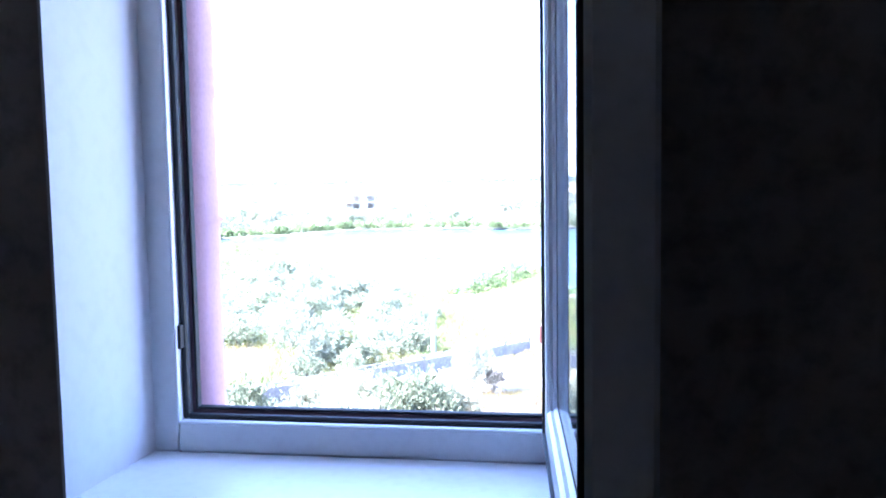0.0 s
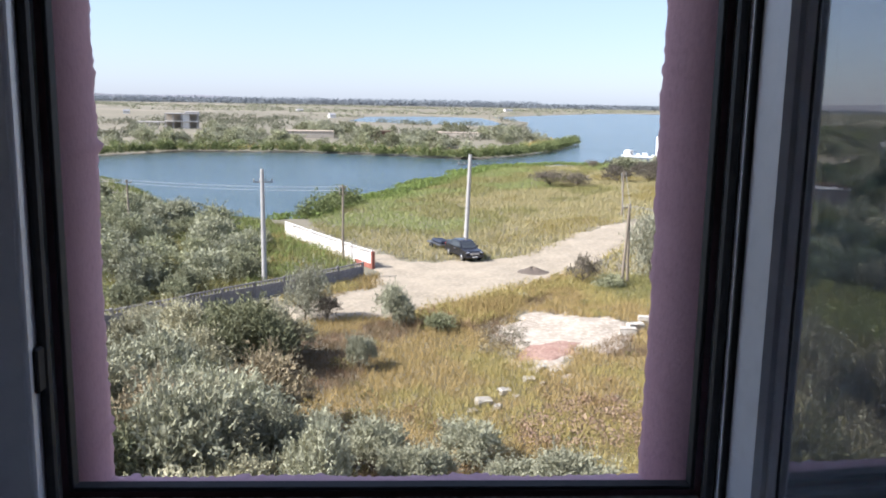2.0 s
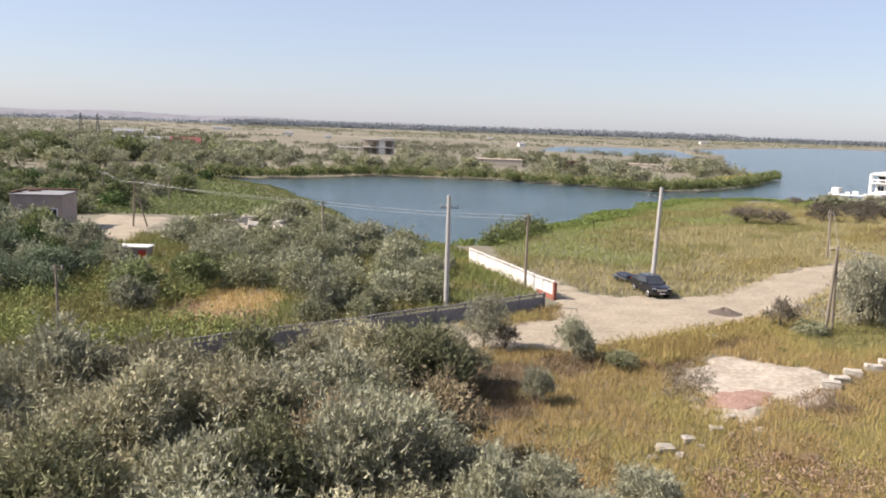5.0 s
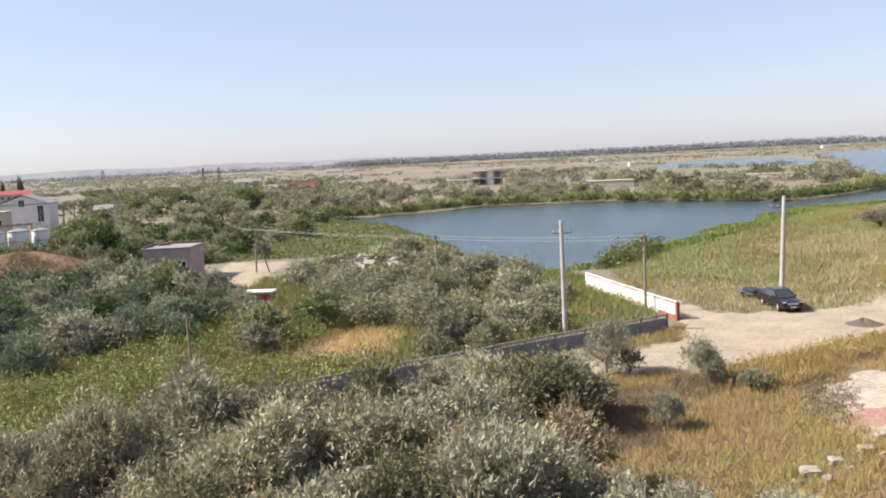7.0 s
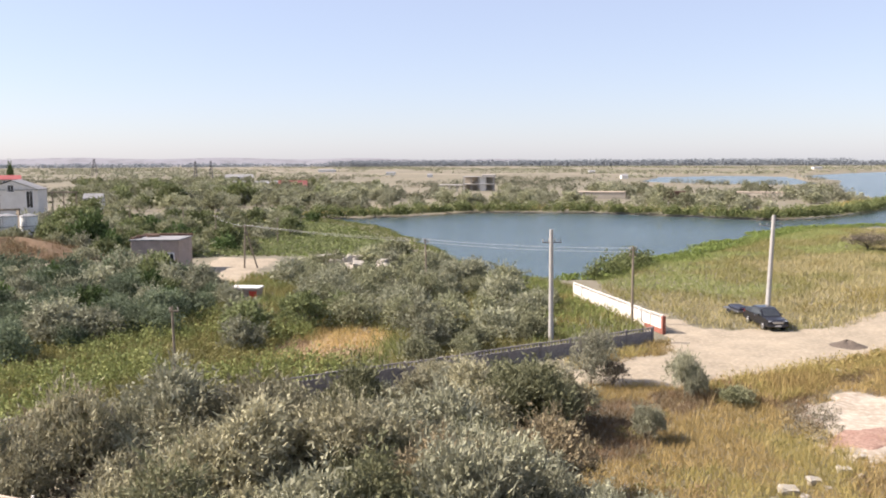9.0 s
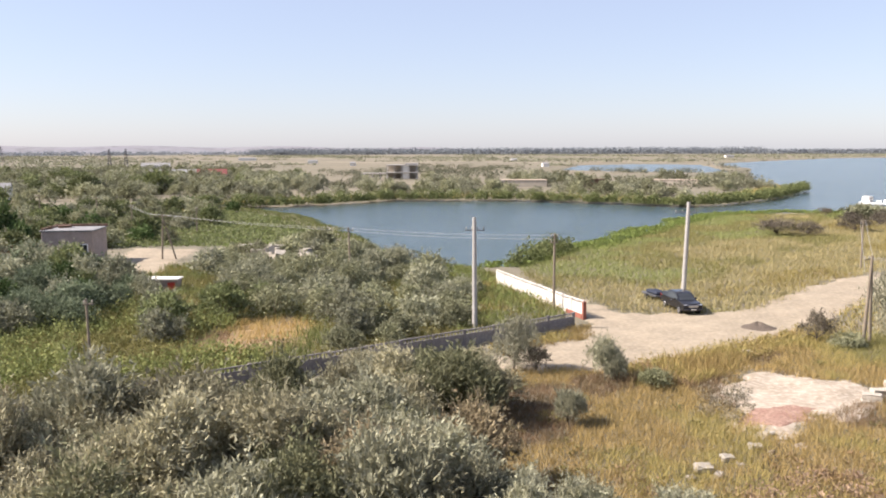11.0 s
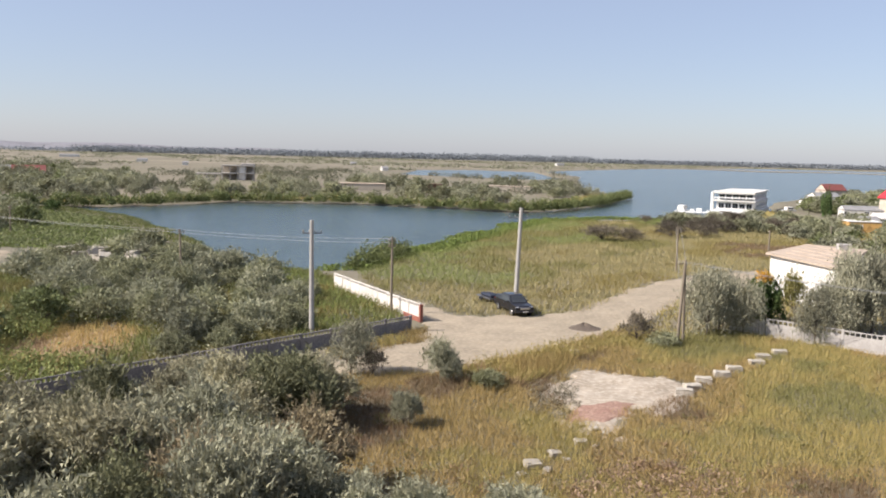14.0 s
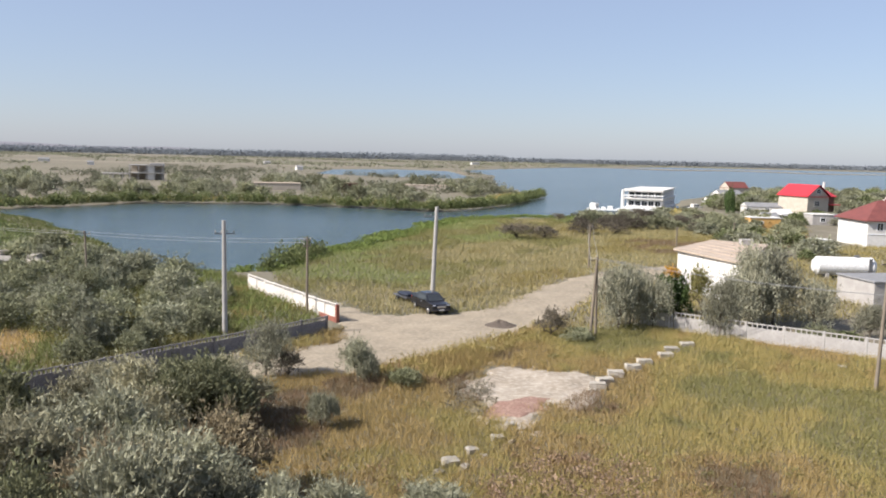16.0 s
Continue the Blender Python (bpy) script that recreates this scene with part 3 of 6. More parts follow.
def wire(a, b, sag, r=0.016):
    cu = bpy.data.curves.new("wire", "CURVE")
    cu.dimensions, cu.bevel_depth, cu.bevel_resolution = "3D", r, 1
    sp = cu.splines.new("POLY")
    sp.points.add(20)
    for i in range(21):
        t = i / 20
        p = Vector(a).lerp(Vector(b), t)
        sp.points[i].co = (p.x, p.y, p.z - 4 * sag * t * (1 - t), 1)
    cu.materials.append(M_WIRE)
    tagged(new("overhead_wire", cu), "thin sagging overhead wire between the poles", "wire", "overhead wires")


for k in (-0.3, 0.3):
    wire((-58.1 + k, 102, 5.95), (-27.5 + k, 85.6, 6.0 + k * 0.4), 0.25)
    wire((-27.5 + k, 85.6, 6.0 + k * 0.4), (-5.3 + k, 75.4, 6.6 + k * 0.6), 0.25)
    wire((18.05 + k, 66, 6.45), (45 + k, 58, 4.6), 0.5)
    wire((17.9 + k, 66, 5.9 + k), (28.3 + k, 108, 5.7), 0.3)
    wire((-79.8 + k, 130.1, 5.1), (-58.1 + k, 102, 5.9), 0.4)

# ---- plants ----
rng_all = np.random.default_rng(11)


def unit(v):
    return v / (np.linalg.norm(v, axis=-1, keepdims=True) + 1e-9)


def leaf_tris(pos, way, length, width, rng):
    """One slim triangle for each leaf."""
    side = unit(np.cross(way, rng.normal(size=pos.shape)))
    n = len(pos)
    length, width = length * rng.uniform(0.7, 1.3, (n, 1)), width * rng.uniform(0.7, 1.3, (n, 1))
    v = np.stack([pos - side * width / 2, pos + side * width / 2, pos + way * length], 1).reshape(-1, 3)
    return v, np.arange(3 * n).reshape(n, 3)


def crown_mesh(name, mat, seed, leaves, length, width, lobes=9, flat=0.85, shoots=5, low=0.12, skirt=0):
    """A crown about one unit in radius standing on z = 0: uneven lobes of leaves and shoots that stick out."""
    rng = np.random.default_rng(seed)
    ang = rng.uniform(0, 2 * np.pi, lobes)
    rad = rng.uniform(0.15, 0.68, lobes)
    rad[0] = 0.05
    lr = rng.uniform(0.26, 0.46, lobes)
    c = np.stack([rad * np.cos(ang), rad * np.sin(ang), low + lr * 0.8 + rng.uniform(0.05, 0.75, lobes) * (1.05 - rad) * flat], -1)
    c[0, 2] = 0.95 * flat
    if skirt:      # low lobes that hide the bole
        c[-skirt:, 2] = lr[-skirt:] * 0.55
        a = ang[0] + np.arange(skirt) * 2 * np.pi / skirt
        c[-skirt:, 0], c[-skirt:, 1] = 0.52 * np.cos(a), 0.52 * np.sin(a)
    share = rng.choice(lobes, int(leaves * 0.64), p=lr**2 / (lr**2).sum())
    d = unit(rng.normal(size=(len(share), 3)))
    d[:, 2] = np.where(d[:, 2] < -0.3, -d[:, 2], d[:, 2])
    # leaves gather in clumps on each lobe
    k = 60
    cl = unit(rng.normal(size=(lobes, k, 3)))
    cl[..., 2] = np.where(cl[..., 2] < -0.35, -cl[..., 2], cl[..., 2])
    pick = cl[share, rng.integers(0, k, len(share))]
    d = unit(pick + 0.20 * rng.normal(size=d.shape))
    r = lr[share][:, None] * rng.uniform(0.62, 1.06, (len(share), 1))
    pos = c[share] + d * r
    way = unit(d * 0.7 + np.array([0, 0, 0.45]) + 0.75 * rng.normal(size=d.shape))
    # shoots
    m = leaves - len(share)
    ns = max(1, lobes * shoots)
    sl = rng.integers(0, lobes, ns)
    sd = unit(rng.normal(size=(ns, 3)) * [0.8, 0.8, 0.5] + [0, 0, 0.8])
    pk = rng.integers(0, ns, m)
    t = rng.uniform(0.6, 1.6, (m, 1)) * rng.uniform(0.85, 1.1, (ns, 1))[pk]
    p2 = c[sl[pk]] + sd[pk] * lr[sl[pk]][:, None] * t + rng.normal(size=(m, 3)) * 0.022
    w2 = unit(sd[pk] + 0.7 * rng.normal(size=(m, 3)))
    pos, way = np.r_[pos, p2], np.r_[way, w2]
    pos[:, 2] = np.maximum(pos[:, 2], 0.01)
    return raw_mesh(name, *leaf_tris(pos, way, length, width, rng), mat), c


def trunk_mesh(centres, seed, thick=0.045, plain=False):
    """A short bole that splits into tapered limbs reaching the lobes."""
    rng = random.Random(seed)
    bm = bmesh.new()
    fork = Vector((rng.uniform(-0.06, 0.06), rng.uniform(-0.06, 0.06), 0.22))
    add_tube(bm, (0, 0, -0.06), fork, thick, thick * 0.8, 7)
    for c in centres[:4 if plain else 7]:
        c = Vector(c)
        mid = fork.lerp(c, 0.5) + Vector((rng.uniform(-0.06, 0.06), rng.uniform(-0.06, 0.06), 0.03))
        add_tube(bm, fork, mid, thick * 0.6, thick * 0.4, 4 if plain else 5)
        add_tube(bm, mid, c, thick * 0.4, thick * 0.12, 3 if plain else 4)
    me = bpy.data.meshes.new("trunk")
    bm.to_mesh(me)
    bm.free()
    me.materials.append(M_BARK)
    return me


class Kind:
    """A kind of shrub or tree: a few crowns, built once and shared."""

    def __init__(self, name, label, category, group, mat, seeds, leaves, length, width, thick=0.045, far=0, **kw):
        self.name, self.label, self.category, self.group, self.forms, self.distant = name, label, category, group, [], []
        for s in seeds:
            me, c = crown_mesh("crown", mat, s, leaves, length, width, **kw)
            self.forms.append((me, trunk_mesh(c, s, thick, leaves < 1000)))
            if far:
                grow = (leaves / far) ** 0.46
                me, c = crown_mesh("crown", mat, s, far, length * grow, width * grow, **kw)
                self.distant.append((me, trunk_mesh(c, s, thick, True)))

    def put(self, x, y, radius, height, rng):
        k = rng.integers(len(self.forms))
        crown, trunk = (self.distant if self.distant and math.hypot(x, y) > 100 else self.forms)[k]
        z = float(bank(np.array([x]), np.array([y]))[0])
        top = thing(self.name, pose(x, y, z - 0.02, 0, 0, rng.uniform(0, 360)), self.label, self.category, self.group)
        for nm, me in (("trunk", trunk), ("crown", crown)):
            ob = new(nm, me)
            ob.parent = top
            ob.scale = (radius, radius * rng.uniform(0.88, 1.1), height / 1.38)
        return top


def spots(poly, gap, seed, keep=None):
    """Jittered places inside a polygon, off roads, walls and water."""
    rng = np.random.default_rng(seed)
    xs, ys = [p[0] for p in poly], [p[1] for p in poly]
    gx, gy = np.meshgrid(np.arange(min(xs), max(xs), gap), np.arange(min(ys), max(ys), gap))
    x, y = gx.ravel() + rng.uniform(-0.48, 0.48, gx.size) * gap, gy.ravel() + rng.uniform(-0.48, 0.48, gx.size) * gap
    ok = (signed(x, y, poly) > 0) & (signed(x, y, LAKE) < -1.0) & (signed(x, y, LAGOON) < -1)
    if keep is not None:
        ok &= keep(x, y)
    return np.stack([x[ok], y[ok]], -1)


def wall_side(x, y):
    """Distance from the grey wall's line: positive on the building's side."""
    d = (WALL_B - WALL_A).normalized()
    return (x - WALL_A.x) * d.y - (y - WALL_A.y) * d.x


NEAR = Kind("silver_shrub", "dense silvery-grey oleaster shrub with narrow leaves", "shrub", "silvery shrubs", M_SILVER, (1, 2, 3, 4, 8), 8600, 0.092, 0.032, shoots=18, lobes=14)
NEARO = Kind("grey_olive_shrub", "tall grey-olive oleaster shrub with brownish hollows", "shrub", "silvery shrubs", M_OLEASTER, (51, 52, 53), 8000, 0.09, 0.033, shoots=16, lobes=14)
NEARG = Kind("sage_shrub", "dull sage-green oleaster shrub with dark hollows", "shrub", "silvery shrubs", M_DEEPSAGE, (5, 6, 7), 6800, 0.092, 0.033, shoots=14, lobes=13)
MID = Kind("oleaster_bush", "grey-green oleaster bush on the waste ground", "shrub", "mid bushes", M_SAGE, (11, 12, 13), 3200, 0.108, 0.048, far=1200, shoots=9, low=0.03, lobes=13, skirt=4)
MIDS = Kind("pale_oleaster_bush", "pale silvery oleaster bush on the waste ground", "shrub", "mid bushes", M_PALESAGE, (14, 15, 16), 3200, 0.108, 0.048, far=1200, shoots=9, low=0.03, lobes=13, skirt=4)
HEDGE = Kind("blue_green_thicket", "tall dense blue-green thicket behind the weeds", "shrub", "mid bushes", M_HEDGE, (17, 18, 19), 3800, 0.094, 0.044, far=1400, shoots=12, low=0.03, lobes=14, skirt=4)
WILLOW = Kind("grey_willow_tree", "airy grey narrow-leaved tree with drooping thin shoots", "tree", "grey trees by the fence", M_GREYLEAF, (71, 72, 73), 6600, 0.074, 0.026, shoots=24, lobes=17, low=0.03, skirt=3)
GREEN = Kind("green_bush", "leafy mid-green bush among the weeds", "shrub", "mid bushes", M_GREEN, (21, 22), 2700, 0.112, 0.06, far=1100, low=0.03, lobes=13, skirt=4)
DARK = Kind("dark_green_tree", "dense dark-green broadleaf tree", "tree", "broadleaf trees", M_DARKGREEN, (25, 26), 2700, 0.117, 0.067, far=1100, lobes=13, low=0.03, skirt=4)
FAR = Kind("distant_oleaster", "grey-green oleaster on the far bank", "shrub", "far bank bushes", M_SAGE, (31, 32, 33), 1000, 0.158, 0.079, shoots=4, low=0.02, lobes=12, skirt=5)
FARS = Kind("distant_pale_oleaster", "pale silvery oleaster on the far bank", "shrub", "far bank bushes", M_PALESAGE, (34, 35), 1000, 0.158, 0.079, shoots=4, low=0.02, lobes=12, skirt=5)
FARG = Kind("distant_green_tree", "fresh green tree far across the water", "tree", "far bank bushes", M_GREEN, (36, 37), 1000, 0.158, 0.079, shoots=3, flat=1.0, lobes=12, skirt=4)
RUSTY = Kind("brownish_bush", "brownish half-bare bush on the bank", "shrub", "mid bushes", M_PURPLE, (41, 42), 3000, 0.10, 0.03, shoots=7)


def plant(kinds, weights, pts, radius, height, seed, shape=None):
    rng = np.random.default_rng(seed)
    for x, y in pts:
        k = kinds[rng.choice(len(kinds), p=weights)]
        s = rng.uniform(0.65, 1.25)
        k.put(float(x), float(y), radius * s * rng.uniform(0.85, 1.15), height * s, rng)


clear_road = lambda x, y: (signed(x, y, ROAD) < -1.2) & (signed(x, y, PATCH) < -1.2) & (signed(x, y, YARD) < -1)
off_wall = lambda x, y: np.abs(wall_side(x, y)) > 1.6
both = lambda x, y: clear_road(x, y) & off_wall(x, y)
# the belt of shrubs at the foot of the building
BELT = [(-33, 24), (-27, 33), (-20, 41), (-14, 46.5), (-9, 47), (-7.8, 42), (-8, 37), (-6.5, 33), (-4, 29), (-6, 22), (-20, 20)]
plant([NEAR, NEARO, NEARG], [0.38, 0.44, 0.18], spots(BELT, 3.0, 3, lambda x, y: both(x, y) & (wall_side(x, y) > 8.0) & (np.hypot(x + 23, y - 22) > 3.6)), 2.3, 3.7, 5)
plant([NEARO, NEARG, NEAR], [0.4, 0.35, 0.25], spots([(-34, 28), (-27, 38), (-14, 52), (-8, 56), (-7.5, 48), (-14, 42), (-24, 32)], 3.1, 41, lambda x, y: both(x, y) & (wall_side(x, y) > 2.6) & (wall_side(x, y) < 8.0) & ((x > -27) | (y > 35))), 1.7, 2.1, 42)
BROWN = Kind("browning_shrub", "oleaster shrub with dry brown foliage", "shrub", "silvery shrubs", M_BROWNSAGE, (9,), 6200, 0.096, 0.034, shoots=12, lobes=11)
plant([BROWN], [1], [(-13.6, 33), (-9, 30.5), (-5.5, 34.5), (-25.5, 30)], 1.9, 3.7, 10)
plant([NEARG, NEARO], [0.75, 0.25], spots([(-12, 47), (-8, 51), (-6.4, 48), (-6.2, 43.5), (-10, 42)], 2.6, 4, both), 1.9, 2.6, 6)
FRONT = np.random.default_rng(31)
for kind, x, y, r_, h_ in ((NEAR, -7.2, 27.5, 2.5, 5.0), (NEAR, -2.9, 27.0, 1.7, 3.9), (NEAR, 2.7, 31.2, 1.5, 2.1), (NEAR, 6.2, 27.6, 1.8, 2.2), (NEARG, -7.6, 42.9, 2.6, 3.9), (NEARG, -9.4, 44.2, 2.6, 3.8), (NEARO, -14.3, 33.2, 2.4, 4.3),
                           (NEAR, -8.0, 31.4, 2.4, 4.3), (NEAR, -3.6, 31.3, 1.5, 2.5), (NEARO, -24.6, 28.4, 2.2, 5.2), (NEARO, -13.0, 32.3, 2.6, 4.4), (NEAR, 4.3, 28.6, 1.2, 1.5), (NEAR, 0.2, 28.6, 1.3, 2.2), (NEAR, -0.9, 30.2, 1.4, 2.5), (NEAR, 1.4, 29.0, 1.2, 1.9), (NEAR, -5.2, 30.2, 1.7, 3.2)):
    kind.put(x, y, r_, h_, FRONT)
plant([NEARO, NEAR], [0.6, 0.4], [(-21.5, 30), (-19, 32.5), (-23, 33), (-17, 30), (-10.5, 37)], 2.4, 4.4, 9)
# behind the grey wall
RUBBLE = (-44.2, 105.8)          # heap of broken concrete among the bushes
B1 = [(-31, 68), (-22, 65), (-14, 67), (-12, 72), (-14, 86), (-28, 103), (-37, 118), (-48, 122), (-50, 96), (-40, 78)]
plant([MID, MIDS], [0.55, 0.45], spots(B1, 4.3, 12, lambda x, y: both(x, y) & (wall_side(x, y) < -2) & (np.hypot(x + 26.5, y - 59) > 7) & (np.hypot(x - RUBBLE[0] * 0.96, y - RUBBLE[1] * 0.96) > 5.5)), 2.2, 2.9, 13)
plant([MIDS, GREEN], [0.6, 0.4], [(-61, 85), (-65, 88), (-57, 81), (-68.5, 89.5), (-54, 79), (-71, 93), (-51, 74)], 2.6, 4.0, 18)
plant([MID, MIDS], [0.6, 0.4], spots([(-22, 53), (-13, 60.5), (-9, 66.5), (-12, 72), (-22, 66), (-22.5, 58)], 3.3, 19, lambda x, y: (wall_side(x, y) < -1.7) & (np.hypot(x + 26.5, y - 59) > 6)), 2.0, 2.9, 20)
plant([GREEN, MIDS], [0.5, 0.5], [(-33, 57), (-35, 61), (-32.5, 66), (-34, 70), (-38, 66), (-31, 71), (-37, 73)], 2.1, 2.9, 21)
B2 = [(-46, 46), (-62, 50), (-88, 80), (-76, 92), (-66, 91), (-54, 86), (-42, 72), (-41, 58)]
plant([HEDGE, MIDS, DARK], [0.62, 0.2, 0.18], spots(B2, 3.6, 14, both), 2.5, 3.3, 15)
B3 = [(-60, 112), (-82, 100), (-120, 112), (-150, 160), (-112, 205), (-92, 196), (-75, 150), (-66, 125)]
plant([GREEN, MID, DARK, MIDS], [0.35, 0.3, 0.15, 0.2], spots(B3, 6.8, 16, both), 2.8, 3.6, 17)
# far bank
to_ruin = lambda x, y: (np.abs(np.degrees(np.arctan2(x, y)) + 14.6) < 2.0) & (y > 285) & (y < 420)
ISLE = [(-112, 214), (-82, 232), (-66, 256), (-30, 262), (-6, 256), (18, 246), (40, 286), (58, 330), (55, 370), (30, 400), (-40, 410), (-140, 400), (-200, 330), (-180, 240)]
plant([FAR, FARS], [0.45, 0.55], spots(ISLE, 9.0, 21, lambda x, y: (wobble(x, y, 20, 4) > np.where(y - 0.25 * np.abs(x) < 278, -0.25, 0.15)) & ~to_ruin(x, y)), 4.5, 5.0, 22)
plant([FAR, FARG, FARS], [0.5, 0.2, 0.3], spots([(-140, 215), (-190, 240), (-330, 420), (-260, 520), (-150, 400), (-110, 300)], 12.5, 23, lambda x, y: wobble(x, y, 30, 6) > -0.6), 5.0, 5.2, 24)
plant([FAR, FARG, FARS], [0.45, 0.35, 0.2], spots([(-128, 176), (-200, 215), (-330, 330), (-420, 470), (-330, 560), (-240, 420), (-170, 260)], 12.5, 231, lambda x, y: (wobble(x, y, 24, 3) > -0.45) & (np.abs(np.degrees(np.arctan2(x, y)) + 43) > 3.2)), 4.2, 4.4, 232)
# right bank
plant([MIDS, MID, RUSTY], [0.45, 0.4, 0.15], spots([(44, 172), (42, 196), (60, 204), (84, 206), (98, 196), (88, 168), (66, 160)], 5.6, 31), 3.2, 2.9, 32)
for x, y, r_, h_ in ((21.0, 69.6, 1.9, 6.5), (22.6, 71.4, 1.8, 6.0), (24.2, 70.2, 1.7, 5.0), (23.6, 73.6, 1.8, 5.2), (28.7, 66.8, 1.5, 5.3), (33.4, 71.0, 2.3, 7.6), (35.6, 71.9, 2.4, 7.9), (34.4, 73.8, 2.4, 7.0), (38.6, 70.4, 1.9, 5.0), (31.9, 70.4, 1.7, 5.2), (41.4, 66.5, 1.5, 3.4)):
    WILLOW.put(x, y, r_ * 1.2, h_, FRONT)
for x, y, r_, h_ in ((27.2, 76.0, 1.8, 4.3), (28.6, 76.4, 1.7, 4.6)):
    DARK.put(x, y, r_, h_, FRONT)


# ---- grasses ----
def blades(name, pts, height, width, per, mat, label, seed, spread=0.22, lean=0.42):
    """Tufts of upright blades, all of one kind."""
    rng = np.random.default_rng(seed)
    n = len(pts) * per
    p = np.repeat(np.asarray(pts, float), per, 0) + rng.normal(size=(n, 2)) * spread
    h = np.repeat(rng.uniform(0.55, 1.25, len(pts)), per) * height * rng.uniform(0.6, 1.15, n)
    z = bank(p[:, 0], p[:, 1]) - 0.03
    pos = np.stack([p[:, 0], p[:, 1], z], -1)
    a = rng.uniform(0, 2 * np.pi, n)
    side = np.stack([np.cos(a), np.sin(a), 0 * a], -1) * (width * rng.uniform(0.6, 1.3, n) / 2)[:, None]
    tip = pos + np.stack([rng.normal(size=n) * lean * h, rng.normal(size=n) * lean * h, h], -1)
    v = np.stack([pos - side, pos + side, tip], 1).reshape(-1, 3)
    me = raw_mesh(name, v, np.arange(3 * n).reshape(n, 3), mat)
    return tagged(new(name, me), label, "grass", kind="stuff")


def meadow(name, poly, gap, height, width, per, mix, label, seed, size=6.0, keep=None, bias=None, **kw):
    """Grass over a polygon, its kinds laid out in drifts."""
    pts = spots(poly, gap, seed, keep)
    f = wobble(pts[:, 0], pts[:, 1], size, seed) + 0.35 * wobble(pts[:, 0], pts[:, 1], size / 4, seed + 3)
    if bias is not None:
        f = f + bias(pts[:, 0], pts[:, 1])
    rank = f.argsort().argsort() / max(1, len(f))
    lo = 0.0
    for mat, share, tall in mix:
        sel = pts[(rank >= lo) & (rank < lo + share)]
        lo += share
        if len(sel):
            blades(name, sel, height * tall, width, per, mat, label, seed + int(share * 100), **kw)


bare = lambda x, y: (signed(x, y, ROAD) + 0.5 * wobble(x, y, 1.3, 6) < 0.3) & (signed(x, y, PATCH) + 0.6 * wobble(x, y, 1.3, 7) < 0.3) & (signed(x, y, YARD) < 0)
FIELD = [(-12, 44), (-2, 25), (12, 22), (45, 26), (52, 46), (24, 71), (17, 70), (14, 70), (5, 60), (-1, 55), (-6, 54)]
meadow("dry_grass", FIELD, 0.27, 0.5, 0.031, 12, [(M_RUST, 0.12, 0.9), (M_STRAW, 0.28, 1.0), (M_MEADOW, 0.42, 1.1), (M_OLIVE, 0.18, 0.9)], "tall dry yellow grass with green patches", 51, size=8.0, keep=bare, bias=lambda x, y: np.clip(0.05 * (x - 9), -0.6, 0.7))
MEADOW = [(-12, 106), (-8, 121), (-3, 130), (8, 158), (20, 191), (60, 205), (100, 190), (80, 150), (50, 118), (30, 107), (21, 96), (15.5, 84.6), (11, 77.8), (7.5, 76), (3.7, 74.6), (1.2, 74.6), (-2, 80.5), (-4, 84), (-9, 92)]
meadow("meadow_grass", MEADOW, 0.56, 0.62, 0.062, 10, [(M_RUST, 0.08, 0.9), (M_MEADOW, 0.14, 1.0), (M_HAY, 0.40, 1.0), (M_OLIVE, 0.22, 1.0), (M_WEED, 0.16, 0.9)], "tall olive-yellow meadow grass", 55, size=13, keep=bare, spread=0.4,
       bias=lambda x, y: np.clip(1.3 + signed(x, y, LAKE) / 22, -1.2, 1.3))
meadow("meadow_grass", [(18, 70), (19, 78), (25, 90), (36, 100), (60, 120), (90, 150), (110, 150), (60, 90), (45, 75), (26, 71)], 0.6, 0.6, 0.09, 6, [(M_HAY, 0.7, 1.0), (M_MEADOW, 0.3, 1.0)], "tall olive-yellow meadow grass", 57, keep=bare, spread=0.4)
meadow("weed_meadow", [(-40, 28), (-36, 32), (-28, 41), (-18, 53), (-8, 64), (-4, 69), (-5, 80), (-10, 90), (-14, 98), (-30, 106), (-40, 103), (-62, 92), (-84, 62), (-58, 30)], 0.45, 0.8, 0.08, 7,
       [(M_OLIVE, 0.4, 1.0), (M_WEED, 0.45, 1.1), (M_MEADOW, 0.15, 0.8)], "tall green and yellow weeds", 61, keep=lambda x, y: bare(x, y) & (wall_side(x, y) < -0.3) & (((x + 27) / 3.6) ** 2 + ((y - 60) / 7) ** 2 + 0.45 * wobble(x, y, 2.4, 3) + 0.3 * wobble(x, y, 0.9, 6) > 1), spread=0.35)
meadow("dry_grass", [(-30.5, 53), (-30.5, 66), (-24, 67), (-23, 57), (-25, 53)], 0.45, 0.7, 0.05, 9, [(M_STRAW, 0.7, 1.0), (M_RUST, 0.3, 0.8)], "straw-dry grass in a clearing", 59)
meadow("dry_grass", [(-9, 60), (-3.4, 67.2), (-2.6, 71), (-0.5, 74.5), (0.5, 73), (-1, 66), (-3.5, 61), (-7, 57.5)], 0.3, 0.5, 0.05, 10, [(M_STRAW, 0.6, 1.0), (M_MEADOW, 0.4, 1.0)], "dry grass along the wall foot", 60, keep=lambda x, y: bare(x, y) & (wall_side(x, y) > 0.3))
meadow("weed_meadow", [(-62, 118), (-100, 110), (-130, 150), (-112, 200), (-96, 194), (-72, 172), (-50, 136), (-44, 120), (-52, 116)], 0.9, 0.5, 0.16, 7, [(M_REED, 0.65, 1.0), (M_MEADOW, 0.35, 0.8)], "rank green weeds by the shore", 63, size=20, spread=0.6)


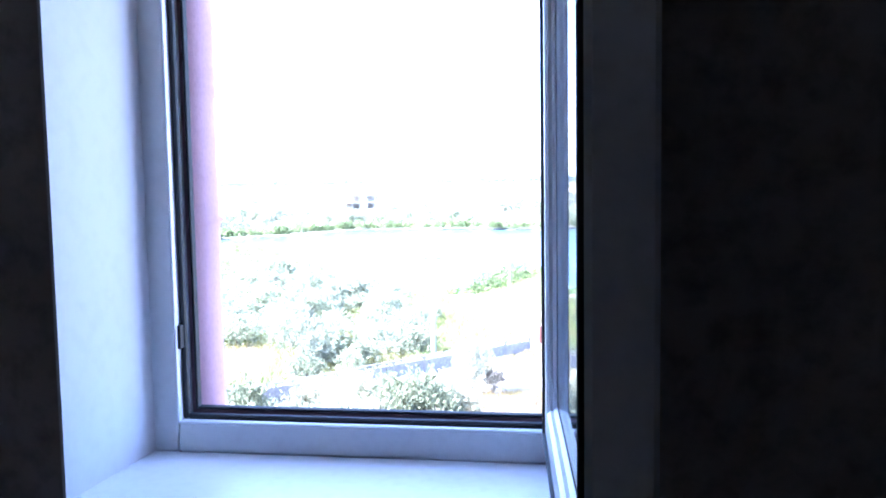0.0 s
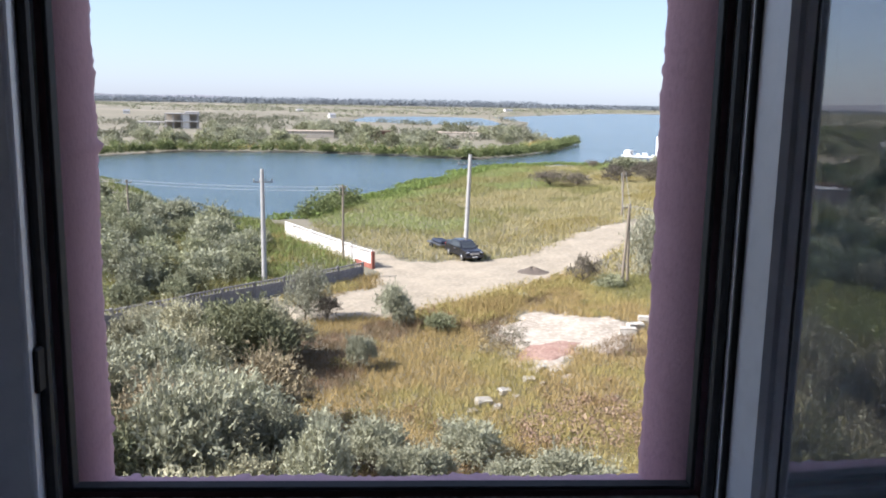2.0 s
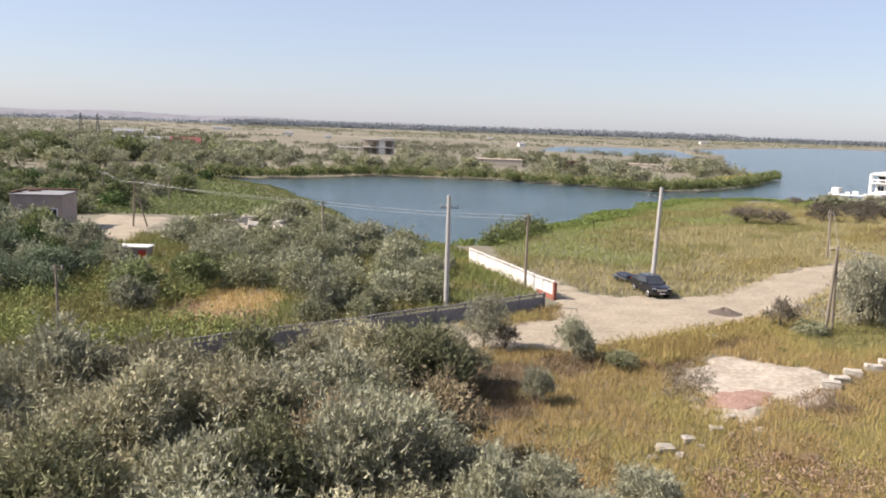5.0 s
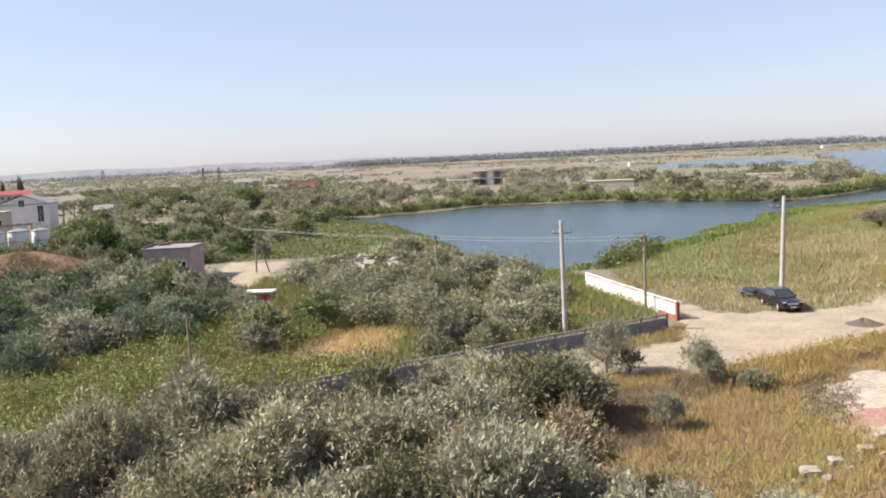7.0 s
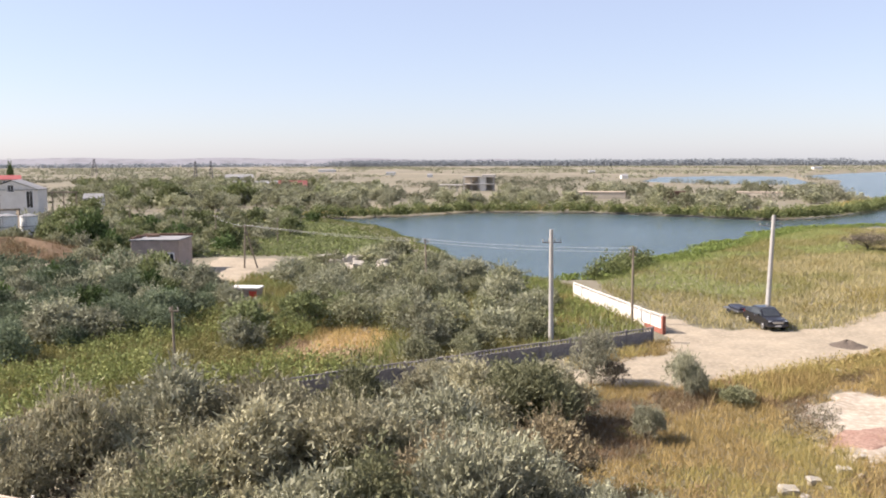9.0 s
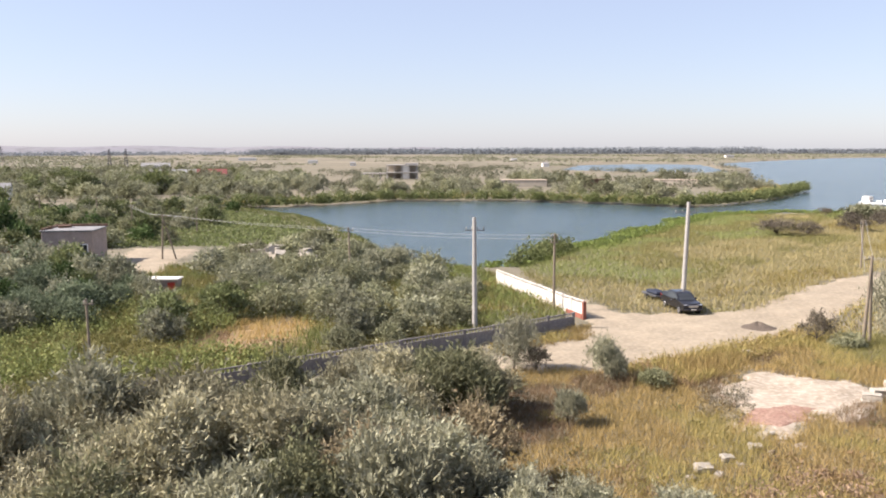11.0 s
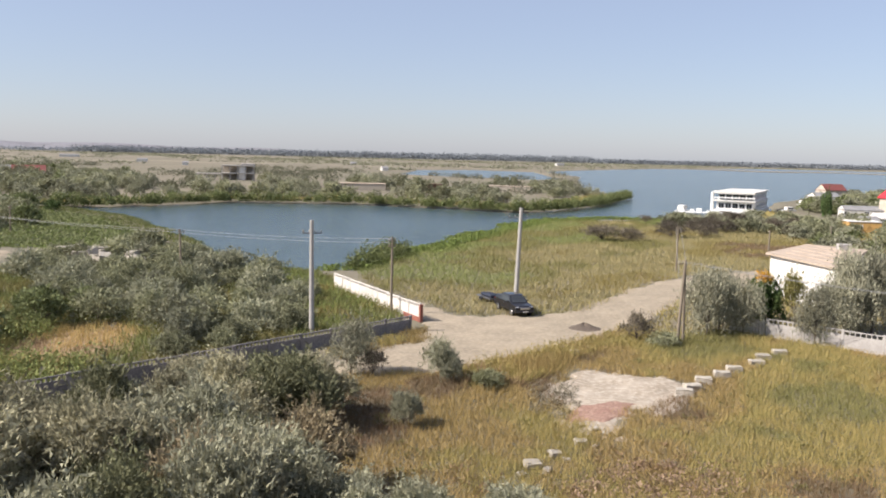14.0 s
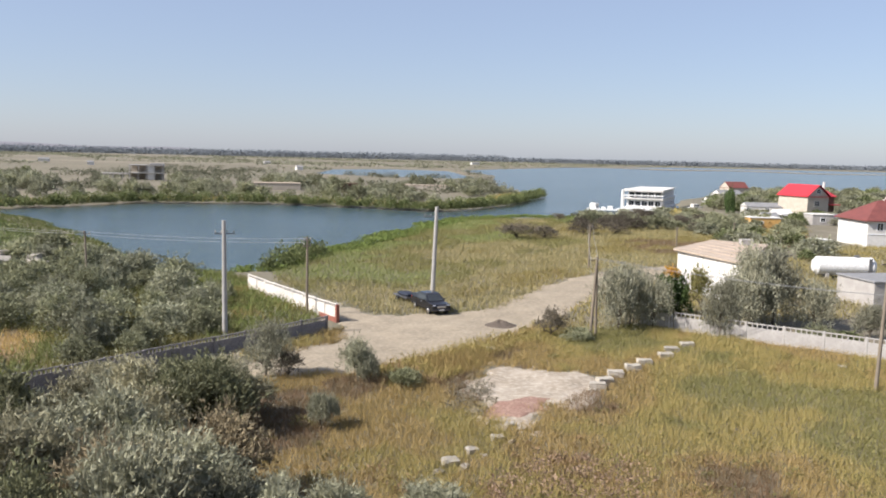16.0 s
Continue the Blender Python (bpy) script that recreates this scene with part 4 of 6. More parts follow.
def shore_band(name, poly, inner, outer, gap, height, width, per, mat, label, seed, box):
    """Reeds along the shore, between two distances from the water's edge."""
    x0, x1, y0, y1 = box
    rng = np.random.default_rng(seed)
    gx, gy = np.meshgrid(np.arange(x0, x1, gap), np.arange(y0, y1, gap))
    x, y = gx.ravel() + rng.uniform(-0.5, 0.5, gx.size) * gap, gy.ravel() + rng.uniform(-0.5, 0.5, gx.size) * gap
    sd = -signed(x, y, LAKE) + 1.2 * wobble(x, y, 6.0, 3)
    ok = (sd > inner) & (sd < outer)
    blades(name, np.stack([x[ok], y[ok]], -1), height, width, per, mat, label, seed, spread=gap * 0.5, lean=0.2)


shore_band("reeds", LAKE, -1.0, 3.0, 0.8, 0.8, 0.16, 6, M_REED, "low green reeds along the near shore", 71, (-16, 70, 100, 215))
shore_band("shore_weeds", LAKE, -1.5, 9.0, 0.9, 0.45, 0.2, 7, M_WEED, "low green weeds on the inlet bank", 77, (-115, -16, 98, 214))
shore_band("reeds", LAKE, 4.0, 12.0, 1.8, 1.5, 0.4, 4, M_MEADOW, "yellowing reeds behind the far shore", 73, (-130, 90, 206, 345))

# ---- far land ----
M_SCRUB = leafy("far_scrub_leaf", (0.17, 0.18, 0.12), (0.23, 0.22, 0.15), (0.12, 0.13, 0.08))
# distance haze put into the leaf colour: blue-grey instead of dark green
M_HAZEWOOD = leafy("hazed_wood_leaf", (0.185, 0.205, 0.22), (0.20, 0.22, 0.235), (0.17, 0.19, 0.205), island=0.04)
# hills coloured the blue-grey that haze would give them at this distance
M_HAZEHILL = material("hazed_hill", (0.20, 0.20, 0.215), (0.18, 0.18, 0.20), rough=1.0, scale=0.004, fine=0.02, bump=0)
M_FIELD = material("pale_field", (0.225, 0.195, 0.145), (0.18, 0.16, 0.12), third=(0.26, 0.225, 0.17), rough=1.0, scale=0.01, fine=0.06, bump=0)


def clumps(name, pts, radius, height, leaves, leaf, mat, label, seed):
    """Far bushes as heaps of coarse leaves, joined."""
    rng = np.random.default_rng(seed)
    n = len(pts) * leaves
    c = np.repeat(np.asarray(pts, float), leaves, 0)
    s = np.repeat(rng.uniform(0.6, 1.35, len(pts)), leaves)[:, None]
    d = unit(rng.normal(size=(n, 3)))
    d[:, 2] = np.abs(d[:, 2])
    pos = np.c_[c, np.full(n, -0.1)] + d * [radius, radius, height] * s * rng.uniform(0.5, 1.0, (n, 1))
    me = raw_mesh(name, *leaf_tris(pos, unit(d + 0.8 * rng.normal(size=d.shape)), leaf, leaf * 0.7, rng), mat)
    return tagged(new(name, me), label, "bushes", kind="stuff")


def wedge(a0, a1, r0, r1, n, seed):
    """Random places in a sector: bearings in degrees from +y to the right, distances in metres."""
    rng = np.random.default_rng(seed)
    a, r = np.radians(rng.uniform(a0, a1, n)), np.sqrt(rng.uniform(r0**2, r1**2, n))
    p = np.stack([r * np.sin(a), r * np.cos(a)], -1)
    ok = (signed(p[:, 0], p[:, 1], LAKE) < -3) & (signed(p[:, 0], p[:, 1], LAGOON) < -3)
    return p[ok]


p = wedge(-52, 14, 330, 750, 2000, 81)
p = p[(wobble(p[:, 0], p[:, 1] * 0.5, 60, 2) > 0.1) & ~to_ruin(p[:, 0], p[:, 1])]
clumps("far_scrub", p, 4.4, 3.2, 70, 0.8, M_SCRUB, "scattered grey-green scrub on the far plain", 82)
p = wedge(-52, 35, 750, 2400, 6500, 83)
p = p[wobble(p[:, 0] * 0.35, p[:, 1], 90, 5) > 0.1]
clumps("far_scrub", p, 9, 2.2, 28, 1.9, M_SCRUB, "thin scrub lines on the distant plain", 84)
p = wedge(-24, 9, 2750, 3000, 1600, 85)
clumps("far_woods", p, 24, 17, 44, 4.5, M_HAZEWOOD, "low dark line of woods along the horizon, tinted blue-grey for haze", 86)
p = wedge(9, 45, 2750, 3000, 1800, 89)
clumps("far_woods", p, 24, 11.5, 40, 4.5, M_HAZEWOOD, "low dark line of woods along the horizon, tinted blue-grey for haze", 90)
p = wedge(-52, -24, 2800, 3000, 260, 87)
clumps("far_woods", p, 26, 11, 34, 5.0, M_HAZEWOOD, "low dark line of woods along the horizon, tinted blue-grey for haze", 88)

# reeds of the far bank, in rounded stands
rgx = np.random.default_rng(72)
p = []
for (ax, ay), (bx, by) in zip(LAKE[:9], LAKE[1:10]):
    length = math.hypot(bx - ax, by - ay)
    along, out = np.array([bx - ax, by - ay]) / length, np.array([ay - by, bx - ax]) / length
    q = rgx.uniform(0, 3)
    while q < length:
        for k in range(5):
            p.append(np.array([ax, ay]) + along * (q + rgx.uniform(-3.0, 3.0)) + out * rgx.uniform(-2.0, 0.8))
        q += rgx.uniform(4.2, 7.4)
p = np.array(p)
M_REEDBED = leafy("reed_bed", (0.13, 0.155, 0.058), (0.18, 0.195, 0.08), (0.078, 0.10, 0.034), island=0.2)
clumps("reeds", p, 1.9, 2.6, 230, 0.42, M_REEDBED, "rounded stands of green reeds on the far bank", 74)
gx, gy = rgx.uniform(-16, 70, 9000), rgx.uniform(100, 215, 9000)
sd = -signed(gx, gy, LAKE) + 2.0 * wobble(gx, gy, 6.0, 3)
p = np.stack([gx, gy], -1)[(sd > -1.5) & (sd < 3.5)]
clumps("reeds", p, 0.9, 0.5, 40, 0.3, M_REED, "low mats of green reeds on the near bank", 75)
p = np.stack([gx, gy], -1)[(sd > -1.0) & (sd < 3.5) & (gy < 124) & (gx > -13) & (gx < -3)]
clumps("reeds", p, 1.0, 2.2, 60, 0.3, M_REEDBED, "tall green reeds by the wall's end", 76)
# reed beds and spits that cross the far water
bm = bmesh.new()
rng = random.Random(5)
for a0, a1, r, w in ((-30, 3, 950, 90), (-52, -6, 1350, 160), (-45, 8, 1900, 240), (2, 32, 1500, 60)):
    pts = []
    for i in range(25):
        a = radians(a0 + (a1 - a0) * i / 24)
        pts.append((a, r * (1 + 0.05 * math.sin(i * 0.9 + r)), w * (0.4 + 0.6 * math.sin(math.pi * i / 24))))
    near = [bm.verts.new((rr * math.sin(a), rr * math.cos(a), -0.35)) for a, rr, ww in pts]
    far = [bm.verts.new(((rr + ww) * math.sin(a), (rr + ww) * math.cos(a), 0.5)) for a, rr, ww in pts]
    for i in range(24):
        bm.faces.new((near[i], near[i + 1], far[i + 1], far[i]))
tagged(part("far_fields", bm, M_FIELD), "pale strips of mown fields and reed beds far off", "field", kind="structure")
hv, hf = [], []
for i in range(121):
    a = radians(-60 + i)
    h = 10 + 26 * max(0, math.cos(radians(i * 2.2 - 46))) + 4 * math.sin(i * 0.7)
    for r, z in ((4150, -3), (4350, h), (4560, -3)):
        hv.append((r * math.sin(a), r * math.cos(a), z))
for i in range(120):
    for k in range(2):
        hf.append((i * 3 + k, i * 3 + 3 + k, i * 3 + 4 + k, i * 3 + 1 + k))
tagged(new("far_hills", raw_mesh("far_hills", hv, hf, M_HAZEHILL)), "low hills on the horizon, haze put into their blue-grey colour", "hills", kind="structure")

# ---- buildings ----
M_WHITE = material("white_house_paint", (0.70, 0.68, 0.64), (0.62, 0.60, 0.56), third=(0.53, 0.51, 0.47), rough=0.85, scale=0.5, fine=5, bump=0.15)
M_CREAM = material("cream_block", (0.50, 0.44, 0.36), (0.43, 0.38, 0.31), rough=0.9, scale=0.8, fine=6, bump=0.3)
M_REDROOF = material("red_metal_roof", (0.52, 0.035, 0.045), (0.44, 0.03, 0.04), rough=0.45, scale=0.6, fine=6, bump=0.1, spec=0.5)
M_TILEROOF = material("brown_red_tiles", (0.20, 0.065, 0.055), (0.15, 0.05, 0.045), rough=0.7, scale=0.8, fine=8, bump=0.4, bump_scale=6)
M_GREYROOF = material("grey_slate_roof", (0.26, 0.26, 0.26), (0.20, 0.20, 0.20), rough=0.85, scale=0.8, fine=8, bump=0.3)
M_BEIGEROOF = material("sandy_bitumen_roof", (0.46, 0.37, 0.29), (0.38, 0.31, 0.24), third=(0.31, 0.25, 0.20), rough=0.95, scale=0.5, fine=3, bump=0.3)
M_HUT = material("grey_pink_render", (0.37, 0.30, 0.265), (0.30, 0.245, 0.215), rough=0.92, scale=0.8, fine=6, bump=0.3)
M_BROWN = material("brown_boards", (0.15, 0.09, 0.06), (0.11, 0.07, 0.05), rough=0.85, scale=1, fine=9, bump=0.3)
M_PANE = material("dark_window_pane", (0.03, 0.035, 0.04), (0.045, 0.05, 0.055), rough=0.12, bump=0, spec=0.6)
M_BLUE = material("blue_tarpaulin", (0.03, 0.08, 0.33), (0.04, 0.10, 0.38), rough=0.5, bump=0.1)
M_YELLOW = material("ochre_paint", (0.60, 0.36, 0.12), (0.52, 0.31, 0.11), rough=0.85, scale=0.8, fine=7)
M_TANK = material("white_tank_paint", (0.76, 0.76, 0.74), (0.66, 0.66, 0.64), rough=0.5, scale=0.7, fine=5, bump=0.05)
M_BLACKCAR = material("black_car_paint", (0.012, 0.012, 0.016), (0.015, 0.015, 0.02), rough=0.18, bump=0, spec=0.7)
M_TYRE = material("tyre_rubber", (0.02, 0.02, 0.02), (0.03, 0.03, 0.03), rough=0.9, bump=0.2)
M_ALLOY = material("silver_alloy", (0.55, 0.55, 0.56), (0.45, 0.45, 0.46), rough=0.3, metal=0.9, bump=0)
M_LAMP = material("headlamp_glass", (0.6, 0.62, 0.65), rough=0.1, bump=0, spec=0.8)
M_REDPAINT = material("red_paint", (0.55, 0.05, 0.035), (0.45, 0.05, 0.04), rough=0.6)
M_ORANGE = leafy("orange_blossom", (0.72, 0.36, 0.03), (0.62, 0.40, 0.06), (0.40, 0.25, 0.04))


def window_on(parent, x, y, z, w, h, axis="y", side=-1, frame_mat=None):
    """A framed window standing 3 cm proud of a wall; axis is the wall's normal."""
    fr = bmesh.new()
    t = 0.09
    def bx(bm, a, c, s0, s1, d):
        size = (s0, d, s1) if axis == "y" else (d, s0, s1)
        pos = (x + a, y + side * d / 2, z + c) if axis == "y" else (x + side * d / 2, y + a, z + c)
        add_box(bm, pos, size)
    for a, c, s0, s1 in ((-w / 2, 0, t, h + t), (w / 2, 0, t, h + t), (0, -h / 2, w - t, t), (0, h / 2, w - t, t), (0, 0, 0.05, h - t)):
        bx(fr, a, c, s0, s1, 0.07)
    ob = part("window", fr, frame_mat or M_PVC, parent)
    pn = bmesh.new()
    bx(pn, 0, 0, w - t, h - t, 0.03)
    part("pane", pn, M_PANE, ob)
    return ob


def gable_roof(parent, x0, x1, y0, y1, z, rise, mat, along="x", over=0.4, hip=0.0, thick=0.18):
    """A pitched roof with eaves and thickness over a rectangle; hip pulls the ridge ends in."""
    bm = bmesh.new()
    x0, x1, y0, y1 = x0 - over, x1 + over, y0 - over, y1 + over
    if along == "x":
        r = [(x0 + hip, (y0 + y1) / 2, z + rise), (x1 - hip, (y0 + y1) / 2, z + rise)]
        e = [(x0, y0, z), (x1, y0, z), (x1, y1, z), (x0, y1, z)]
        fs = [(0, 1, 5, 4), (2, 3, 4, 5), (1, 2, 5), (3, 0, 4)]
    else:
        r = [((x0 + x1) / 2, y0 + hip, z + rise), ((x0 + x1) / 2, y1 - hip, z + rise)]
        e = [(x0, y0, z), (x1, y0, z), (x1, y1, z), (x0, y1, z)]
        fs = [(1, 2, 5, 4), (3, 0, 4, 5), (0, 1, 4), (2, 3, 5)]
    top = [bm.verts.new(v) for v in e + r]
    low = [bm.verts.new((v[0], v[1], v[2] - thick)) for v in e]
    for f in fs if hip else fs[:2]:
        bm.faces.new([top[i] for i in f])
    for i in range(4):
        bm.faces.new((low[i], low[(i + 1) % 4], top[(i + 1) % 4], top[i]))
    bm.faces.new(low[::-1])
    return part("roof", bm, mat, parent)


def gable_walls(parent, x0, x1, y0, y1, h, rise, mat, along="x"):
    bm = bmesh.new()
    if along == "y":
        prof = [(x0, 0), (x1, 0), (x1, h), ((x0 + x1) / 2, h + rise), (x0, h)]
        a = [bm.verts.new((u, y0, w)) for u, w in prof]
        b = [bm.verts.new((u, y1, w)) for u, w in prof]
    else:
        prof = [(y0, 0), (y1, 0), (y1, h), ((y0 + y1) / 2, h + rise), (y0, h)]
        a = [bm.verts.new((x0, u, w)) for u, w in prof]
        b = [bm.verts.new((x1, u, w)) for u, w in prof]
    bm.faces.new(a), bm.faces.new(b[::-1])
    for i in range(5):
        bm.faces.new((a[i], b[i], b[(i + 1) % 5], a[(i + 1) % 5]))
    return part("wall", bm, mat, parent)


def shed(name, x, y, rz, w, d, h, wall_mat, roof_mat, label, windows=(), flat=True, rise=1.0, category="shed", over=0.15):
    """A small building: walls, a flat or pitched roof, windows on its front (-y) side."""
    top = thing(name, pose(x, y, 0, 0, 0, rz), label, category)
    if flat:
        box_part("wall", (0, 0, h / 2 - 0.1), (w, d, h + 0.2), wall_mat, top, 0.03)
        box_part("roof", (0, 0, h + 0.11), (w + 2 * over, d + 2 * over, 0.18), roof_mat, top, 0.03)
    else:
        gable_walls(top, -w / 2, w / 2, -d / 2, d / 2, h, rise * 0.92, wall_mat)
        gable_roof(top, -w / 2, w / 2, -d / 2, d / 2, h, rise, roof_mat, over=over)
    for wx, wz, ww, wh in windows:
        window_on(top, wx, -d / 2, wz, ww, wh)
    return top


# hut with the sandy yard
hut = shed("brick_hut", -68.2, 97.9, 17, 6.2, 6.0, 4.2, M_HUT, M_GREYROOF, "grey rendered flat-roofed hut with a small window", [(1.9, 2.0, 1.1, 1.2)], category="hut")
bm = bmesh.new()
add_box(bm, (0, 2.9, 4.55), (6.6, 0.4, 0.3), 0, 0.03)
add_box(bm, (-3.0, 0, 4.5), (0.4, 5.6, 0.25), 0, 0.03)
add_box(bm, (-1.5, 1.0, 4.5), (1.6, 0.9, 0.4), 22, 0.05)
add_box(bm, (-2.6, -1.2, 4.5), (0.5, 0.5, 0.6), 10, 0.05)
part("roof_rubble", bm, M_BROWN, hut, "broken dark kerbs and rubble on the roof")
kiosk = shed("market_stall", -45.0, 79, 10, 3.0, 1.4, 1.2, M_HUT, M_WHITE, "small stall under a white sheet roof with a red panel", category="stall")
box_part("red_panel", (0.9, -0.72, 0.6), (0.8, 0.05, 0.8), M_REDPAINT, kiosk, 0.01, "red painted panel")
# two-storey house and white tanks at the far left
house = thing("gabled_house", pose(-186, 199, 0, 0, 0, 28), "unfinished white two-storey gabled house with dark openings", "house")
gable_walls(house, -6.8, 6.8, -5, 5, 7.0, 2.4, M_WHITE, "y")
gable_roof(house, -6.8, 6.8, -5, 5, 7.0, 2.7, M_GREYROOF, "y", 0.3)
for x, z, w_, h_ in ((4.6, 4.2, 1.7, 4.6), (-0.2, 7.3, 1.6, 1.9), (-4.6, 3.4, 1.4, 3.0)):
    window_on(house, x, -5, z, w_, h_)
box_part("porch_beam", (12.2, 0, 6.0), (8.0, 0.4, 0.4), M_WOOD, house, 0.03, "bare timber porch beam")
for x in (9.4, 12.4, 15.8):
    tube_part("porch_post", (x, 0, -0.2), (x, 0, 5.9), 0.2, 0.18, M_WOOD, house, 8)
shed("block_outbuilding", -169, 170, 30, 6, 6, 6.2, M_CREAM, M_BEIGEROOF, "roofless beige block outbuilding beyond the silos", [(1.5, 3.6, 1.4, 1.6)], category="building")


def silo(x, y, r, h):
    """An upright white tank with hoops, a shallow cone on top and a ladder."""
    top = thing("silo", pose(x, y, 0, 0, 0, 20), "weathered white cylindrical silo standing behind the earth mound", "silo", "white silos")
    tube_part("shell", (0, 0, -0.2), (0, 0, h), r, r, M_TANK, top, 24)
    tube_part("cone", (0, 0, h), (0, 0, h + 0.35), r, r * 0.3, M_GREYROOF, top, 24, "grey conical lid")
    for z in (0.25, 0.62, 0.97):
        tube_part("hoop", (0, 0, h * z - 0.06), (0, 0, h * z + 0.06), r + 0.05, r + 0.05, M_STEEL, top, 24)
    for sx in (-0.2, 0.2):
        tube_part("ladder_rail", (sx, -r - 0.12, 0), (sx, -r - 0.12, h + 0.6), 0.04, 0.04, M_STEEL, top, 6)


for x, y, r_, h_ in ((-122.2, 119.5, 1.4, 5.2), (-118.9, 118.7, 1.8, 5.1), (-117.0, 122.5, 1.8, 5.1), (-115.6, 126.2, 1.5, 4.9)):
    silo(x, y, r_, h_)
bm = bmesh.new()
for i in range(5):
    add_box(bm, (-3.2 + 1.6 * i, 0.3 * (i % 2), 6.0), (1.5, 0.5, 0.16), 8 * i - 16, 0.02)
add_box(bm, (0, 0, 5.8), (8.2, 0.22, 0.22), 0, 0.02)
add_box(bm, (0, 1.6, 5.8), (8.2, 0.22, 0.22), 0, 0.02)
for x in (-3.8, 3.8):
    add_box(bm, (x, 0.8, 2.9), (0.25, 1.7, 5.8), 0, 0.02)
walkway = part("gantry", bm, M_WOOD)
walkway.matrix_basis = pose(-121, 124.5, 0, 0, 0, 58)
tagged(walkway, "broken timber gantry across the tops of the silos", "gantry")
long = shed("red_roofed_block", -329, 336, 45, 26, 9, 6.6, M_CREAM, material("faded_red_roof", (0.36, 0.10, 0.095), (0.30, 0.085, 0.08), rough=0.6, scale=0.6, fine=6), "long cream building with a faded red roof and rows of windows", [(-11.2 + i * 2.8, z, 1.4, 1.5) for i in range(9) for z in (2.4, 5.2)], flat=False, rise=2.0, category="building")
shed("pink_roofed_hall", -252, 246, 45, 14, 9, 4.2, M_HUT, M_TILEROOF, "low hall with a faded red roof", [(-4, 2.4, 1.4, 1.4), (0, 2.4, 1.4, 1.4), (4, 2.4, 1.4, 1.4)], flat=False, rise=2.2, category="building")
shed("white_cottage", -178.5, 222, 30, 5.5, 5, 3.6, M_WHITE, M_GREYROOF, "small white cottage with a grey roof", [(-1.2, 2.2, 1.0, 1.2), (1.4, 2.2, 1.0, 1.2)], flat=False, rise=1.4, category="house")
shed("long_white_barn", -230, 418, 24, 26, 9, 3.0, M_WHITE, M_GREYROOF, "long low white barn on the plain", [(-12 + 6 * i, 1.9, 1.6, 1.2) for i in range(5)], flat=False, rise=1.4, category="barn")
shed("brown_roofed_house", -194, 388, 24, 14, 9, 2.8, M_CREAM, M_TILEROOF, "small house with a brown tiled roof", [(-3, 1.6, 1.4, 1.2), (3, 1.6, 1.4, 1.2)], flat=False, rise=2.6, category="house")
shed("green_barn", -300, 520, 24, 18, 9, 4.6, M_WHITE, M_GREYROOF, "pale two-storey farm building far off", [(-5, 4, 1.6, 1.4), (0, 4, 1.6, 1.4), (5, 4, 1.6, 1.4)], flat=False, rise=1.8, category="building")
for x, y, w_, h_ in ((-330, 900, 10, 2.6), (-120, 1000, 7, 3), (-60, 720, 5, 2.6), (-520, 1150, 24, 3), (180, 1500, 14, 3.5), (-240, 760, 5, 2.4)):
    shed("distant_farmhouse", x, y, 15, w_, 9, h_, M_WHITE, M_GREYROOF, "tiny pale farm building on the plain", flat=False, rise=1.2, category="building")
# concrete skeleton across the water
ruin = thing("concrete_skeleton", pose(-104, 410, 0, 0, 0, 10), "abandoned two-storey concrete frame with no walls", "ruin")
for z in (3.3, 6.9):
    box_part("slab", (0, 0, z), (15.5, 9, 0.45), M_CONCRETE, ruin, 0.04)
for i in range(5):
    for y in (-4, 4):
        box_part("column", (-7.2 + 3.6 * i, y, 3.45), (0.45, 0.45, 6.9), M_CONCRETE, ruin, 0.03)
box_part("back_wall", (0, 3.6, 3.4), (14.6, 0.3, 6.6), M_CREAM, ruin, 0.02, "block back wall in shade")
box_part("infill", (2.0, -3.7, 3.4), (3.0, 0.25, 6.6), M_WHITE, ruin, 0.02, "pale block infill wall")
box_part("parapet", (4.5, 0, 7.5), (6, 8.4, 0.9), M_CONCRETE, ruin, 0.04)
box_part("low_wing", (-14, 0, 2.9), (12, 7, 0.5), M_CONCRETE, ruin, 0.04)
for i in range(3):
    box_part("column", (-18.5 + 4 * i, -3, 1.4), (0.4, 0.4, 2.8), M_CONCRETE, ruin, 0.03)
shed("pale_ruin", -38, 330, 8, 22, 8, 2.6, M_CREAM, M_BEIGEROOF, "low sandy ruin among the bushes", category="ruin")
shed("pale_ruin", 22, 350, -4, 18, 8, 2.2, M_CREAM, M_BEIGEROOF, "low sandy ruin among the bushes", category="ruin")
shed("pale_ruin", -8, 318, 6, 6, 5, 3.4, M_BROWN, M_BROWN, "dark burnt-out cabin among the bushes", category="ruin")


M_GALV = material("weathered_galvanised_steel", (0.13, 0.13, 0.135), (0.09, 0.085, 0.08), rough=0.7, bump=0.05)


